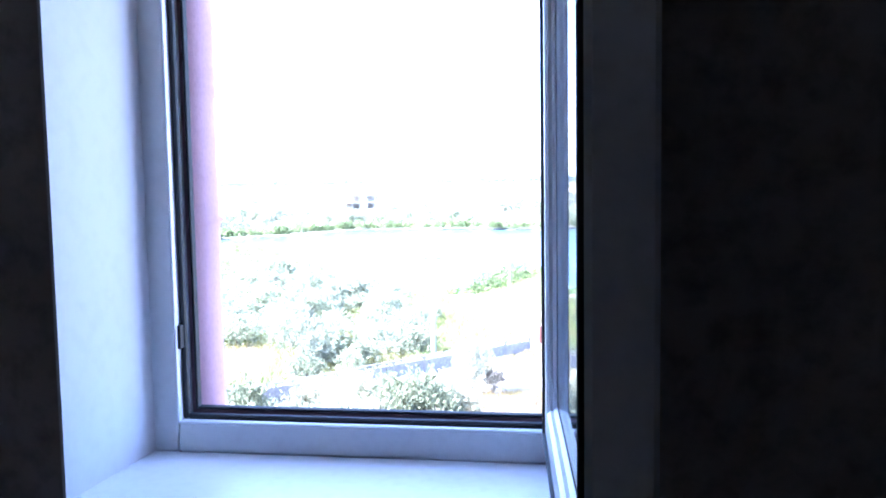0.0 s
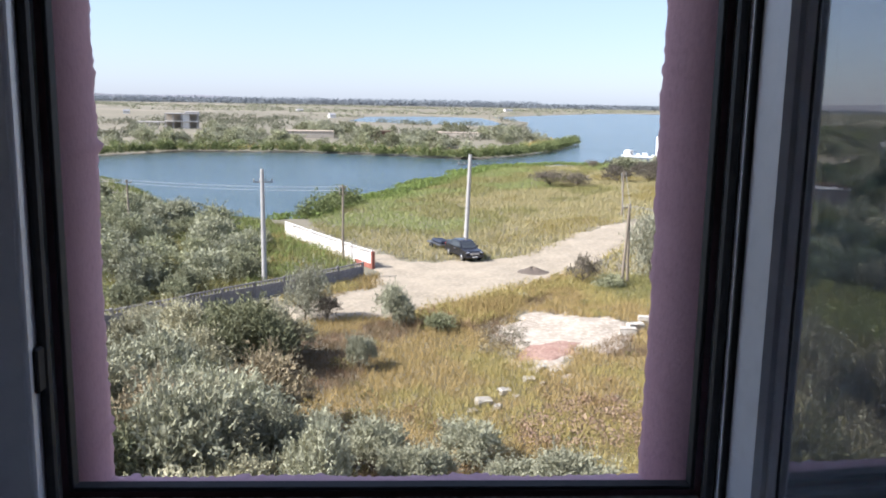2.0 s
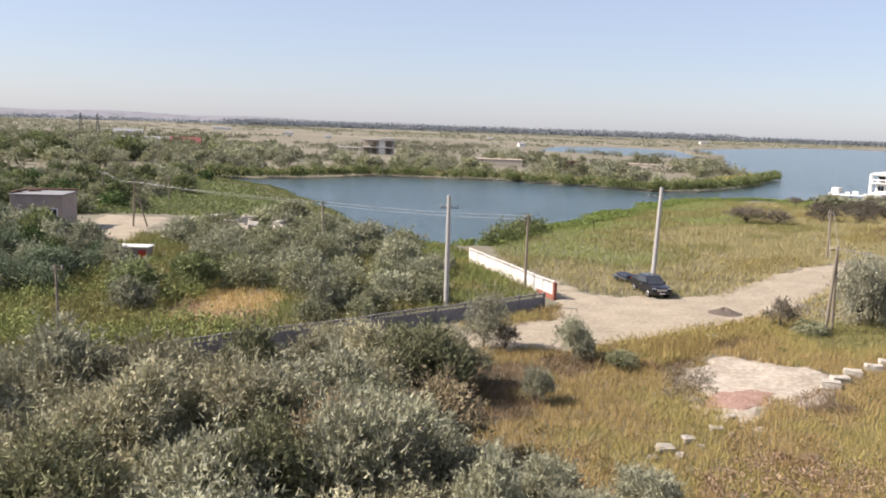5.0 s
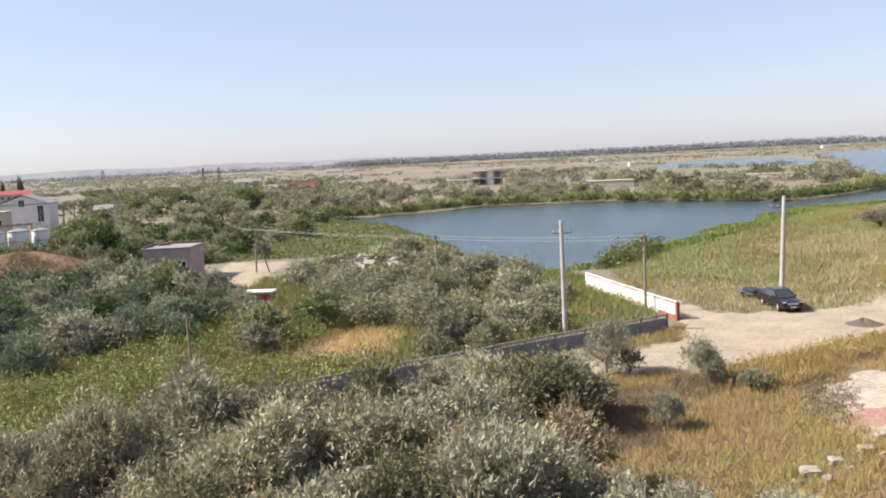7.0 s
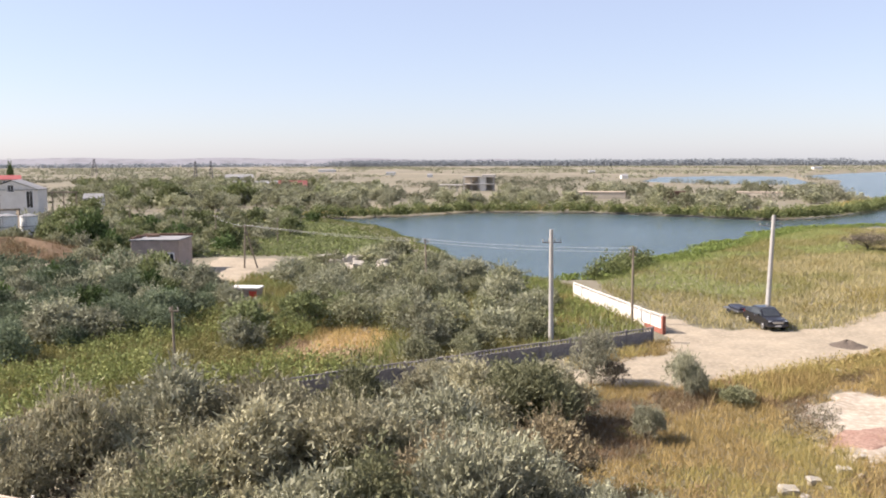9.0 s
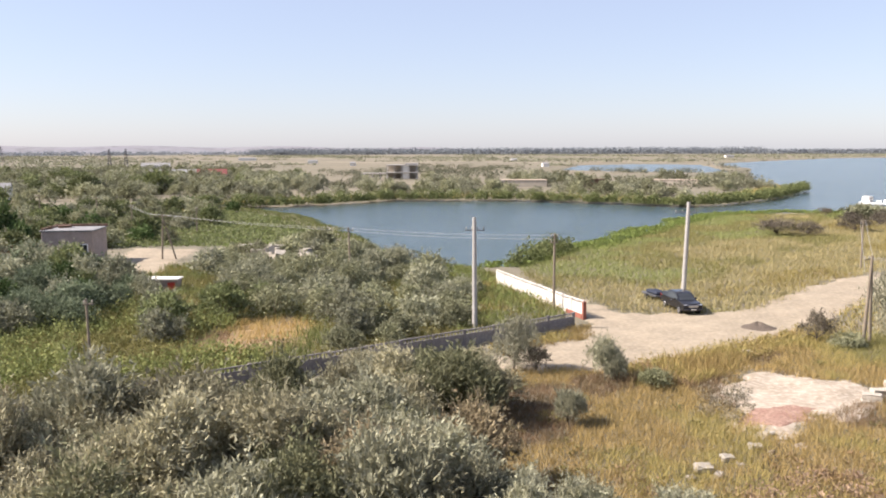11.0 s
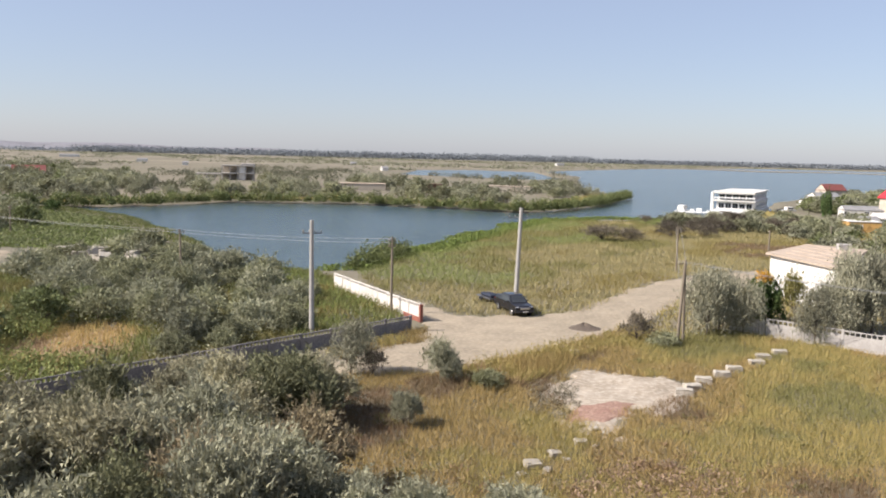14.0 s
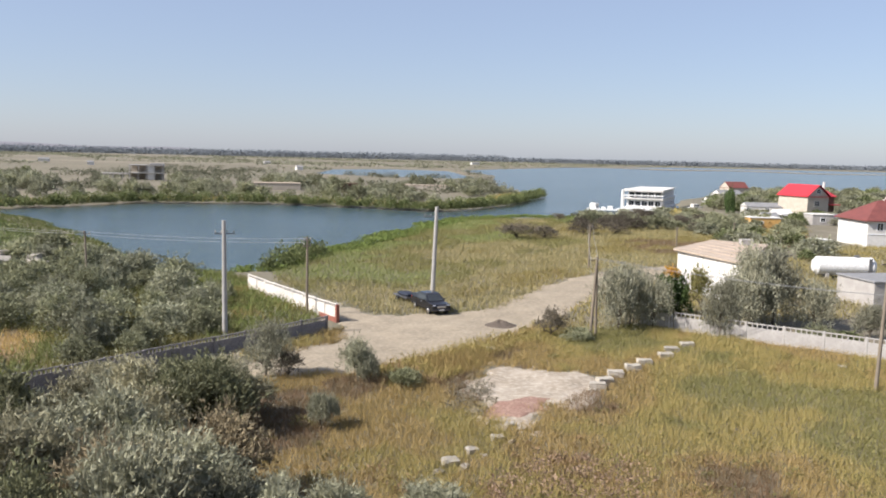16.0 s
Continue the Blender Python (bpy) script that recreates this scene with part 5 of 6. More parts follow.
def pylon(x, y, h, base):
    top = thing("lattice_pylon", pose(x, y, 0, 0, 0, 20), "tall steel lattice power pylon on the plain", "pylon", "pylons")
    for sx in (-1, 1):
        for sy in (-1, 1):
            tube_part("leg", (sx * base, sy * base, -0.3), (sx * 0.3, sy * 0.3, h), 0.24, 0.16, M_GALV, top, 5)
    for k in range(5):
        z, q = h * (0.12 + 0.17 * k), base * (1 - (0.12 + 0.17 * k)) + 0.2
        bm = bmesh.new()
        for a, b in (((-q, -q, z), (q, -q, z + 2)), ((q, q, z), (-q, q, z + 2)), ((-q, q, z), (-q, -q, z + 2)), ((q, -q, z), (q, q, z + 2))):
            add_tube(bm, a, b, 0.1, 0.1, 4)
        part("brace", bm, M_GALV, top)
    for k in range(3):
        box_part("arm", (0, 0, h * (0.72 + 0.12 * k)), (base * (2.2 - 0.4 * k), 0.2, 0.2), M_GALV, top)


pylon(-631, 787, 19, 3.2)
pylon(-422, 657, 16, 1.4)
pylon(-396, 640, 16, 1.4)


# warehouse, tank and sheds by the fence
wh = thing("warehouse", pose(36.5, 80.7, 0), "whitewashed flat-roofed warehouse with a sandy roof", "warehouse")
WH = [(0, 0), (11.0, 18.4), (6.6, 23.2), (-1.9, 12.5)]
bm = bmesh.new()
add_prism(bm, WH, -0.2, 4.3)
part("wall", bm, M_WHITE, wh)
bm = bmesh.new()
add_prism(bm, [(-0.15, -0.5), (11.5, 18.5), (6.6, 23.8), (-2.4, 12.7)], 4.3, 4.5)
for k in range(1, 6):
    t = k / 6
    add_box(bm, (-0.95 + 9.75 * t, 6.25 + 14.55 * t, 4.52), (0.12, 8.5, 0.08), 10)
part("roof", bm, M_BEIGEROOF, wh)
box_part("roof_hatch", (8.2, 17.5, 4.85), (1.4, 1.0, 0.7), M_CONCRETE, wh, 0.03)
tank = thing("storage_tank", pose(59.6, 102.6, 0, 0, 0, -10), "white horizontal cylindrical storage tank on saddles", "tank")
bm = bmesh.new()
add_tube(bm, (-3.3, 0, 1.6), (3.3, 0, 1.6), 1.15, 1.15, 24)
add_tube(bm, (-3.75, 0, 1.6), (-3.3, 0, 1.6), 0.75, 1.15, 24)
add_tube(bm, (3.3, 0, 1.6), (3.75, 0, 1.6), 1.15, 0.75, 24)
part("shell", bm, M_TANK, tank)
for x in (-2.2, 2.2):
    box_part("saddle", (x, 0, 0.3), (0.4, 1.8, 0.8), M_CONCRETE, tank, 0.03)
tube_part("manhole", (1.5, 0, 2.7), (1.5, 0, 2.95), 0.35, 0.35, M_STEEL, tank, 12)
box_part("ladder", (2.8, -1.15, 1.4), (0.4, 0.06, 2.6), M_STEEL, tank)
shed("grey_shed", 53.5, 84, 5, 7, 6, 2.6, M_CONCRETE, M_GREYROOF, "low grey concrete shed", [(-1.5, 1.5, 1.0, 0.8)])
shed("white_cabin", 72, 131.5, 4, 2.3, 2.4, 2.2, M_WHITE, M_WHITE, "small white site cabin", [(0, 1.3, 0.7, 0.6)], category="cabin")
# houses on the right shore
rh = thing("tile_roofed_house", pose(96, 147.5, 0, 0, 0, -4), "white house with a hipped brown-red tiled roof", "house")
box_part("wall", (0, 0, 2.35), (18, 11, 4.9), M_WHITE, rh, 0.05)
gable_roof(rh, -9, 9, -5.5, 5.5, 4.75, 3.3, M_TILEROOF, "x", 0.6, hip=5.0)
for i in range(5):
    window_on(rh, -6.8 + 3.3 * i, -5.5, 3.6, 1.1, 1.3)
box_part("string_course", (0, -5.53, 2.3), (18.06, 0.08, 0.18), M_PVC, rh)
box_part("chimney", (3, 1, 7.6), (0.7, 0.7, 1.6), M_BRICKRED, rh, 0.02)
red = thing("red_roofed_house", pose(117, 222, 0, 0, 0, 14), "tall unfinished cream-block house with a bright red metal roof", "house")
gable_walls(red, -4.6, 2.2, -5.5, 5.5, 5.8, 2.7, M_CREAM, "y")
gable_roof(red, -4.6, 2.2, -5.5, 5.5, 5.9, 3.0, M_REDROOF, "y", 0.45)
box_part("side_wing", (4.6, 1.5, 2.9), (4.8, 8, 5.8), M_BROWN, red, 0.04, "shaded brown side wing")
gable_roof(red, 2.3, 7.0, -2.5, 5.5, 5.8, 2.6, M_REDROOF, "x", 0.4, hip=2.2)
box_part("canopy", (5.6, -3.2, 3.6), (3.6, 2.4, 0.25), M_REDROOF, red, 0.03)
window_on(red, -1.2, -5.5, 7.2, 1.3, 1.2)
window_on(red, -1.6, -5.5, 4.0, 1.6, 1.4, frame_mat=M_WHITE)
tube_part("flue", (5.4, 0, 7), (5.4, 0, 9.6), 0.3, 0.3, M_WHITE, red, 10)
shed("long_white_house", 108, 228, -8, 11, 6, 2.5, M_WHITE, M_GREYROOF, "long low white house with a grey roof", [(-5, 1.6, 1.2, 1.0), (0, 1.6, 1.2, 1.0), (4, 1.6, 1.2, 1.0)], flat=False, rise=1.0, category="house")
shed("ochre_shed", 85.5, 181, -6, 6.5, 5, 2.4, M_YELLOW, M_WHITE, "ochre shed with a white sheet roof", [(-1, 1.4, 1.0, 0.8)])
shed("white_shed", 99.5, 201, 6, 4.6, 4, 1.9, M_WHITE, M_WHITE, "small white gabled shed by the shore", [(0, 1.6, 1.2, 1.0)], flat=False, rise=1.3)
shed("white_shed", 94, 196, 6, 4, 3.4, 1.7, M_WHITE, M_GREYROOF, "small white gabled shed by the shore", flat=False, rise=1.0)
shed("grey_garage", 106.5, 196, -4, 5, 5, 2.4, M_CONCRETE, M_WHITE, "grey garage with a pale roof", [(0, 1.3, 1.2, 1.0)], category="garage")
shed("blue_container", 111.5, 197, -4, 3.6, 3, 2.2, M_BLUE, M_BLUE, "blue covered container beside the garage", category="container")
shed("white_shed", 128, 300, 10, 9, 6, 3.0, M_WHITE, M_GREYROOF, "small white gabled shed by the shore", flat=False, rise=1.4)
shed("red_cottage", 150, 345, 10, 9, 7, 4.0, M_CREAM, M_TILEROOF, "small cottage near the water with a red roof", [(0, 2.2, 1.4, 1.2)], flat=False, rise=2.4, category="house")
for x, y in ((140, 262), (160, 250), (150, 225), (135, 205), (172, 268)):
    shed("shore_cottage", x, y, (x * 7) % 30 - 15, 7, 6, 2.8, M_WHITE, M_GREYROOF if x % 4 else M_TILEROOF, "small white shore cottage with a pitched roof", [(0, 1.6, 1.2, 1.0)], flat=False, rise=1.5, category="house")


# floating hotel
ship = thing("houseboat", pose(83, 252, -0.9, 0, 0, -26), "two-deck white floating hotel moored at the bank", "houseboat")
box_part("hull", (0, 6, 0.7), (12, 34, 1.6), M_TANK, ship, 0.15)
box_part("lower_deck", (0.3, 7, 2.7), (10.4, 30, 2.5), M_WHITE, ship, 0.05)
box_part("gallery", (0, 6.5, 4.05), (11.6, 32, 0.28), M_WHITE, ship, 0.03)
box_part("upper_deck", (0.3, 7, 5.3), (9.8, 29, 2.3), M_WHITE, ship, 0.05)
box_part("top_deck", (0, 6.5, 6.55), (11.4, 32.5, 0.3), M_WHITE, ship, 0.03)
box_part("fascia", (0, -9.6, 6.55), (11.2, 0.25, 0.8), M_WHITE, ship, 0.03)
for i in range(5):
    window_on(ship, -3.6 + 1.9 * i, -7.5, 5.15, 1.6, 1.5)
    window_on(ship, -3.6 + 1.9 * i, -8.0, 2.7, 1.6, 1.5)
for i in range(9):
    window_on(ship, 5.2, -5 + 3 * i, 5.2, 1.6, 1.3, "x", 1)
    window_on(ship, 5.5, -5 + 3 * i, 2.7, 1.4, 1.1, "x", 1)
for i in range(8):
    tube_part("rail_post", (-5.6 + 1.6 * i, -9.4, 4.1), (-5.6 + 1.6 * i, -9.4, 5.1), 0.05, 0.05, M_TANK, ship, 6)
box_part("rail", (0, -9.4, 5.0), (11.4, 0.08, 0.35), M_TANK, ship)
tube_part("funnel", (-6.2, -7.5, 0.6), (-6.2, -7.5, 6.5), 0.5, 0.45, M_TANK, ship, 14)
pier = thing("jetty", pose(66, 236, -0.8, 0, 0, -20), "white jetty cluttered with moored gear", "jetty")
box_part("deck", (0, 0, 1.1), (9, 3.5, 0.3), M_TANK, pier, 0.03)
for i in range(4):
    tube_part("pile", (-3.9 + 2.6 * i, -1.2, -1), (-3.9 + 2.6 * i, -1.2, 1.0), 0.15, 0.15, M_WOOD, pier, 8)
    box_part("locker", (-3.2 + 2.1 * i + 0.3 * (i % 2), 0.4 - 0.5 * (i % 2), 1.45 + 0.12 * (i % 3)), (0.8 + 0.3 * (i % 3), 0.9, 0.4 + 0.25 * (i % 3)), M_TANK, pier, 0.05)


def motor_boat(x, y, rz, s):
    top = thing("motor_boat", pose(x, y, -0.75, 0, 0, rz), "small white motor boat with a cabin", "boat", "boats")
    bm = bmesh.new()
    prof = [(-2.6, 0.9), (1.2, 1.0), (2.4, 0.6), (3.2, 0.0)]
    ring = [(x_, y_) for x_, y_ in prof] + [(x_, -y_) for x_, y_ in prof[-2::-1]]
    hi = [bm.verts.new((a * s, b * s, 1.0 * s)) for a, b in ring]
    lo = [bm.verts.new((a * 0.85 * s, b * 0.6 * s, -0.15 * s)) for a, b in ring]
    bm.faces.new(hi), bm.faces.new(lo[::-1])
    for i in range(len(ring)):
        bm.faces.new((lo[i], lo[(i + 1) % len(ring)], hi[(i + 1) % len(ring)], hi[i]))
    part("hull", bm, M_TANK, top)
    box_part("cabin", (0, 0, 1.5 * s), (2.4 * s, 1.4 * s, 1.0 * s), M_WHITE, top, 0.15 * s)
    box_part("windscreen", (0.2 * s, 0, 1.65 * s), (2.1 * s, 1.44 * s, 0.4 * s), M_PANE, top, 0.03)
    tube_part("mast", (-0.6 * s, 0, 2.0 * s), (-0.6 * s, 0, 3.6 * s), 0.05, 0.03, M_STEEL, top, 6)


motor_boat(63.5, 240, 60, 1.35)
motor_boat(100, 258, 20, 1.0)
motor_boat(121, 300, 50, 1.2)


# parked pickup and trailer
def pickup(x, y, rz):
    car = thing("pickup_truck", pose(x, y, 0.03, 0, 0, rz), "black double-cab pickup parked on the dirt road edge", "car")

    def loft(name, prof, half, tuck, mat):
        """A side profile of (x, z) swept across the car, narrower towards its top."""
        bm = bmesh.new()
        zs = [z for _, z in prof]
        lo, hi = min(zs), max(zs)
        rows = []
        for s in (-1, -0.9, 0.9, 1):
            k = 0.96 if abs(s) == 1 else 1.0
            rows.append([bm.verts.new((px * (0.995 if abs(s) == 1 else 1), s * (half - tuck * (z - lo) / (hi - lo)), lo + (z - lo) * k)) for px, z in prof])
        n = len(prof)
        for a, b in zip(rows, rows[1:]):
            for i in range(n):
                bm.faces.new((a[i], a[(i + 1) % n], b[(i + 1) % n], b[i]))
        bm.faces.new(rows[0][::-1]), bm.faces.new(rows[-1])
        return part(name, bm, mat, car)

    loft("body", [(-2.5, 0.45), (2.35, 0.42), (2.5, 0.6), (2.48, 0.85), (2.3, 1.02), (1.25, 1.12), (-2.48, 1.16), (-2.55, 0.7)], 0.92, 0.08, M_BLACKCAR)
    loft("cabin", [(1.3, 1.1), (0.55, 1.66), (0.2, 1.74), (-1.0, 1.74), (-1.25, 1.62), (-1.35, 1.1)], 0.84, 0.16, M_BLACKCAR)
    loft("cargo_cover", [(-1.3, 1.12), (-1.35, 1.5), (-2.35, 1.42), (-2.5, 1.12)], 0.82, 0.1, M_BLACKCAR)
    bm = bmesh.new()
    for s in (-1, 1):
        q = [bm.verts.new((px, s * (0.845 - 0.16 * (z - 1.1) / 0.64 + 0.006), z)) for px, z in ((1.0, 1.18), (0.52, 1.58), (-0.95, 1.62), (-1.2, 1.18))]
        bm.faces.new(q)
    part("side_glass", bm, M_PANE, car)
    bm = bmesh.new()
    q = [bm.verts.new(v) for v in ((1.245, -0.72, 1.16), (1.245, 0.72, 1.16), (0.60, 0.62, 1.635), (0.60, -0.62, 1.635))]
    bm.faces.new(q)
    part("windscreen", bm, M_PANE, car)
    for sx in (1.55, -1.5):
        for s in (-1, 1):
            wheel = tube_part("wheel", (sx, s * 0.70, 0.36), (sx, s * 0.95, 0.36), 0.37, 0.37, M_TYRE, car, 20, "black tyre")
            bm = bmesh.new()
            add_tube(bm, (sx, s * 0.94, 0.36), (sx, s * 0.965, 0.36), 0.25, 0.22, 14)
            for k in range(5):
                a = k * 1.2566
                add_box(bm, (sx + 0.13 * math.cos(a), s * 0.97, 0.36 + 0.13 * math.sin(a)), (0.05, 0.02, 0.05))
            part("rim", bm, M_ALLOY, wheel, "silver alloy rim")
    for s in (-1, 1):
        box_part("headlight", (2.36, s * 0.68, 0.86), (0.14, 0.34, 0.17), M_LAMP, car, 0.03, "clear headlight")
        box_part("tail_light", (-2.5, s * 0.8, 0.95), (0.08, 0.12, 0.35), M_REDPAINT, car, 0.02, "red tail light")
        box_part("mirror", (0.85, s * 0.98, 1.22), (0.12, 0.2, 0.16), M_BLACKCAR, car, 0.03)
        box_part("door_handle", (-0.1, s * 0.915, 0.98), (0.2, 0.03, 0.04), M_ALLOY, car, 0.01)
    box_part("grille", (2.47, 0, 0.78), (0.06, 0.9, 0.2), M_ALLOY, car, 0.02, "chrome-edged grille")
    box_part("bumper", (2.46, 0, 0.5), (0.2, 1.7, 0.2), M_BLACKCAR, car, 0.05)
    box_part("number_plate", (2.57, 0, 0.52), (0.02, 0.5, 0.11), M_WHITE, car, 0.004)


pickup(5.75, 77.6, -70)
tr = thing("utility_trailer", pose(3.7, 83.0, 0, 0, 0, -66), "low dark boat trailer with a covered load", "trailer")
box_part("bed", (0, 0, 0.55), (3.0, 1.4, 0.12), M_STEEL, tr, 0.02)
bm = bmesh.new()
add_box(bm, (0.3, 0, 0.78), (2.0, 1.1, 0.34), 0, 0.12)
add_box(bm, (-1.0, 0, 0.74), (0.5, 0.7, 0.26), 8, 0.08)
part("load", bm, material("dark_blue_cover", (0.02, 0.026, 0.045), (0.03, 0.036, 0.05), rough=0.6), tr, "dark blue covered load")
tube_part("drawbar", (1.5, 0, 0.5), (2.6, 0, 0.45), 0.05, 0.05, M_STEEL, tr, 8)
for s in (-1, 1):
    tube_part("wheel", (-0.2, s * 0.72, 0.3), (-0.2, s * 0.9, 0.3), 0.31, 0.31, M_TYRE, tr, 16)

# ---- low roof beside the building, slab and mound ----
vent = thing("roof_shed", pose(-22.3, 22.25, 0, 0, 0, -5), "low concrete shed with a raised kerb round its flat roof", "shed")
box_part("wall", (0, 0, 1.2), (2.0, 1.7, 2.6), M_CONCRETE, vent, 0.03)
box_part("roof", (0, 0, 2.56), (2.3, 2.0, 0.14), M_BEIGEROOF, vent, 0.02)
for c, s in (((0, 0.94, 2.68), (2.3, 0.12, 0.12)), ((0, -0.94, 2.68), (2.3, 0.12, 0.12)), ((1.09, 0, 2.68), (0.12, 1.76, 0.12)), ((-1.09, 0, 2.68), (0.12, 1.76, 0.12))):
    box_part("kerb", c, s, M_BEIGEROOF, vent, 0.02)
tube_part("vent_pipe", (0.75, 0.9, 2.6), (0.75, 0.9, 2.95), 0.05, 0.05, M_WHITE, vent, 8)
bm = bmesh.new()
add_prism(bm, [(-25.4, 25.4), (-27.2, 21.6), (-23.6, 19.6), (-23.5, 23.3)], -0.2, 2.15)
annex = part("low_annex", bm, M_BEIGEROOF)
tagged(annex, "low flat-topped concrete annex beside the shed", "annex")
meadow("dry_grass", [(-37, 29.4), (-35.6, 31.2), (-32.2, 34.2), (-29.6, 32.4), (-31.6, 29.4), (-34, 27.4)], 0.25, 0.9, 0.045, 12, [(M_STRAW, 0.6, 1.0), (M_MEADOW, 0.4, 1.0)], "tall golden grass at the foot of the grey wall", 181, keep=lambda x, y: wall_side(x, y) > 0.3)
sheet("trodden_earth", [(-33, 25), (-32.4, 28.6), (-30, 30.4), (-28.6, 29), (-25, 27), (-22, 24), (-25, 19)], M_SAND, "trodden sandy earth beside the shed", "soil", 0.4, 0.03, 0.5)


def earth_mound(x, y, rx, ry, h, mat, label, seed):
    n, k = 18, 40
    v = [(x, y, h)]
    for i in range(1, n + 1):
        for j in range(k):
            a, r = 2 * math.pi * j / k, i / n
            px, py = x + rx * r * math.cos(a), y + ry * r * math.sin(a)
            z = h * math.cos(r * math.pi / 2) ** 1.3 * (1 + 0.2 * math.sin(3 * a + seed)) + 0.2 * float(wobble(np.array(px), np.array(py), 2.0, seed)) * (1 - r) - (0.25 if i == n else 0)
            v.append((px, py, z))
    bm = bmesh.new()
    vs = [bm.verts.new(p_) for p_ in v]
    for j in range(k):
        bm.faces.new((vs[0], vs[1 + j], vs[1 + (j + 1) % k]))
        for i in range(1, n):
            a, b = 1 + (i - 1) * k, 1 + i * k
            bm.faces.new((vs[a + j], vs[b + j], vs[b + (j + 1) % k], vs[a + (j + 1) % k]))
    ob = part("earth_mound", bm, mat)
    return tagged(ob, label, "mound", kind="structure")


earth_mound(-100.5, 106, 17, 9, 2.6, material("brown_earth", (0.135, 0.085, 0.052), (0.10, 0.07, 0.042), third=(0.17, 0.12, 0.07), rough=0.95, scale=0.5, fine=3, bump=0.5, bump_scale=4, dist=0.1), "bare brown earth mound", 2)
rgm = np.random.default_rng(301)
ang, rad = rgm.uniform(0, 2 * np.pi, 420), np.sqrt(rgm.uniform(0, 1, 420))
for mat, a0, a1 in ((M_RUST, 0, 260), (M_BROWNSAGE, 260, 420)):
    mp = np.stack([-100.5 + 17 * rad * np.cos(ang), 106 + 9 * rad * np.sin(ang)], -1)[a0:a1]
    tuft = blades("dry_tussocks", mp, 0.9, 0.12, 26, mat, "rusty dry weeds growing over the earth mound", 302 + a0, spread=0.5)
    vs = np.empty(len(tuft.data.vertices) * 3, np.float32)
    tuft.data.vertices.foreach_get("co", vs)
    vs = vs.reshape(-1, 3)
    rr = np.clip(np.hypot((vs[:, 0] + 100.5) / 17, (vs[:, 1] - 106) / 9), 0, 1)
    vs[:, 2] += 2.45 * np.maximum(np.cos(rr * np.pi / 2), 0.0) ** 1.3
    tuft.data.vertices.foreach_set("co", vs.ravel())
tagged(box_part("concrete_slab", (-88.3, 104, 0.35), (6.0, 2.2, 0.3), M_STONE, None, 0.04, rz=35), "pale concrete slab lying among the weeds", "slab")


earth_mound(11.2, 71.0, 1.75, 1.5, 0.4, M_DARKSOIL, "low heap of dark earth tipped on the dirt road", 3)


# ---- pale blocks and rubble ----
def stone_block(x, y, rz, s, label="rough pale limestone block in the grass", tilt=0.0):
    bm = bmesh.new()
    add_box(bm, (0, 0, s[2] / 2 - 0.06), s, 0, 0.05)
    bmesh.ops.subdivide_edges(bm, edges=bm.edges[:], cuts=1, use_grid_fill=True)
    r = random.Random(int(x * 100) + int(y * 10))
    for v in bm.verts:
        v.co += Vector((r.uniform(-1, 1), r.uniform(-1, 1), r.uniform(-1, 1))) * 0.035
    ob = part("stone_block", bm, M_STONE)
    ob.matrix_basis = pose(x, y, 0, tilt, tilt * 0.5, rz)
    return tagged(ob, label, "stone block", "pale stone blocks")


for x, y, rz in ((24.5, 62.9, 50), (22.7, 61.2, 47), (21.6, 59.4, 52), (19.4, 57.4, 45), (18.1, 55.9, 50), (16.4, 54.2, 42), (15.2, 52.4, 60), (14.4, 51.2, 35)):
    stone_block(x, y, rz - 50, (1.05, 0.62, 0.5))
for x, y, rz, q in ((6.7, 41.7, 20, 0.8), (7.4, 41.3, 60, 0.5), (5.2, 39.9, 30, 0.8), (5.7, 39.3, 0, 0.5), (4.0, 38.2, 15, 1.0), (4.6, 37.7, 70, 0.7), (3.4, 37.2, 40, 0.6), (33.3, 56.5, 10, 0.7), (9.1, 61.5, 35, 0.9), (13.9, 50.7, 0, 0.6), (8.3, 43.3, 10, 0.6), (7.7, 43.9, 30, 0.7), (-7.6, 52.6, 20, 0.8)):
    stone_block(x, y, rz, (q * 0.8, q * 0.5, q * 0.42), "small broken pale stone in the dry grass", 9)
for i in range(26):
    r = random.Random(i + 40)
    stone_block(RUBBLE[0] + r.uniform(-6, 6), RUBBLE[1] + r.uniform(-3, 4), r.uniform(0, 90), (r.uniform(1.0, 2.6), r.uniform(0.8, 1.6), r.uniform(0.8, 1.8)), "pale concrete rubble heaped among the bushes", r.uniform(-25, 25))

sheet("dry_clearing", [(-30.5, 53), (-31, 64), (-24, 67), (-22.5, 58), (-24.5, 53)], material("straw_soil", (0.27, 0.19, 0.105), (0.21, 0.155, 0.085), third=(0.34, 0.25, 0.15), rough=0.95, scale=0.6, fine=5, bump=0.4, bump_scale=5, dist=0.06), "clearing of dry orange-brown earth and straw", "soil", 0.4, 0.03, 0.8)

# ---- bushy weeds ----
wp = spots([(-40, 29), (-30, 40), (-20, 52), (-24, 58), (-33, 66), (-42, 70), (-50, 52), (-60, 45), (-52, 30)], 0.8, 101, lambda x, y: (wall_side(x, y) < -0.8) & (np.hypot(x + 26.5, y - 59) > 4.5))
sel = wobble(wp[:, 0], wp[:, 1], 5, 4)
clumps("bushy_weeds", wp[sel > 0], 0.6, 1.5, 70, 0.19, M_WEED, "yellow-green bushy weeds behind the grey wall", 102)
clumps("bushy_weeds", wp[sel <= 0], 0.6, 1.1, 70, 0.16, M_OLIVE, "yellow-green bushy weeds behind the grey wall", 103)
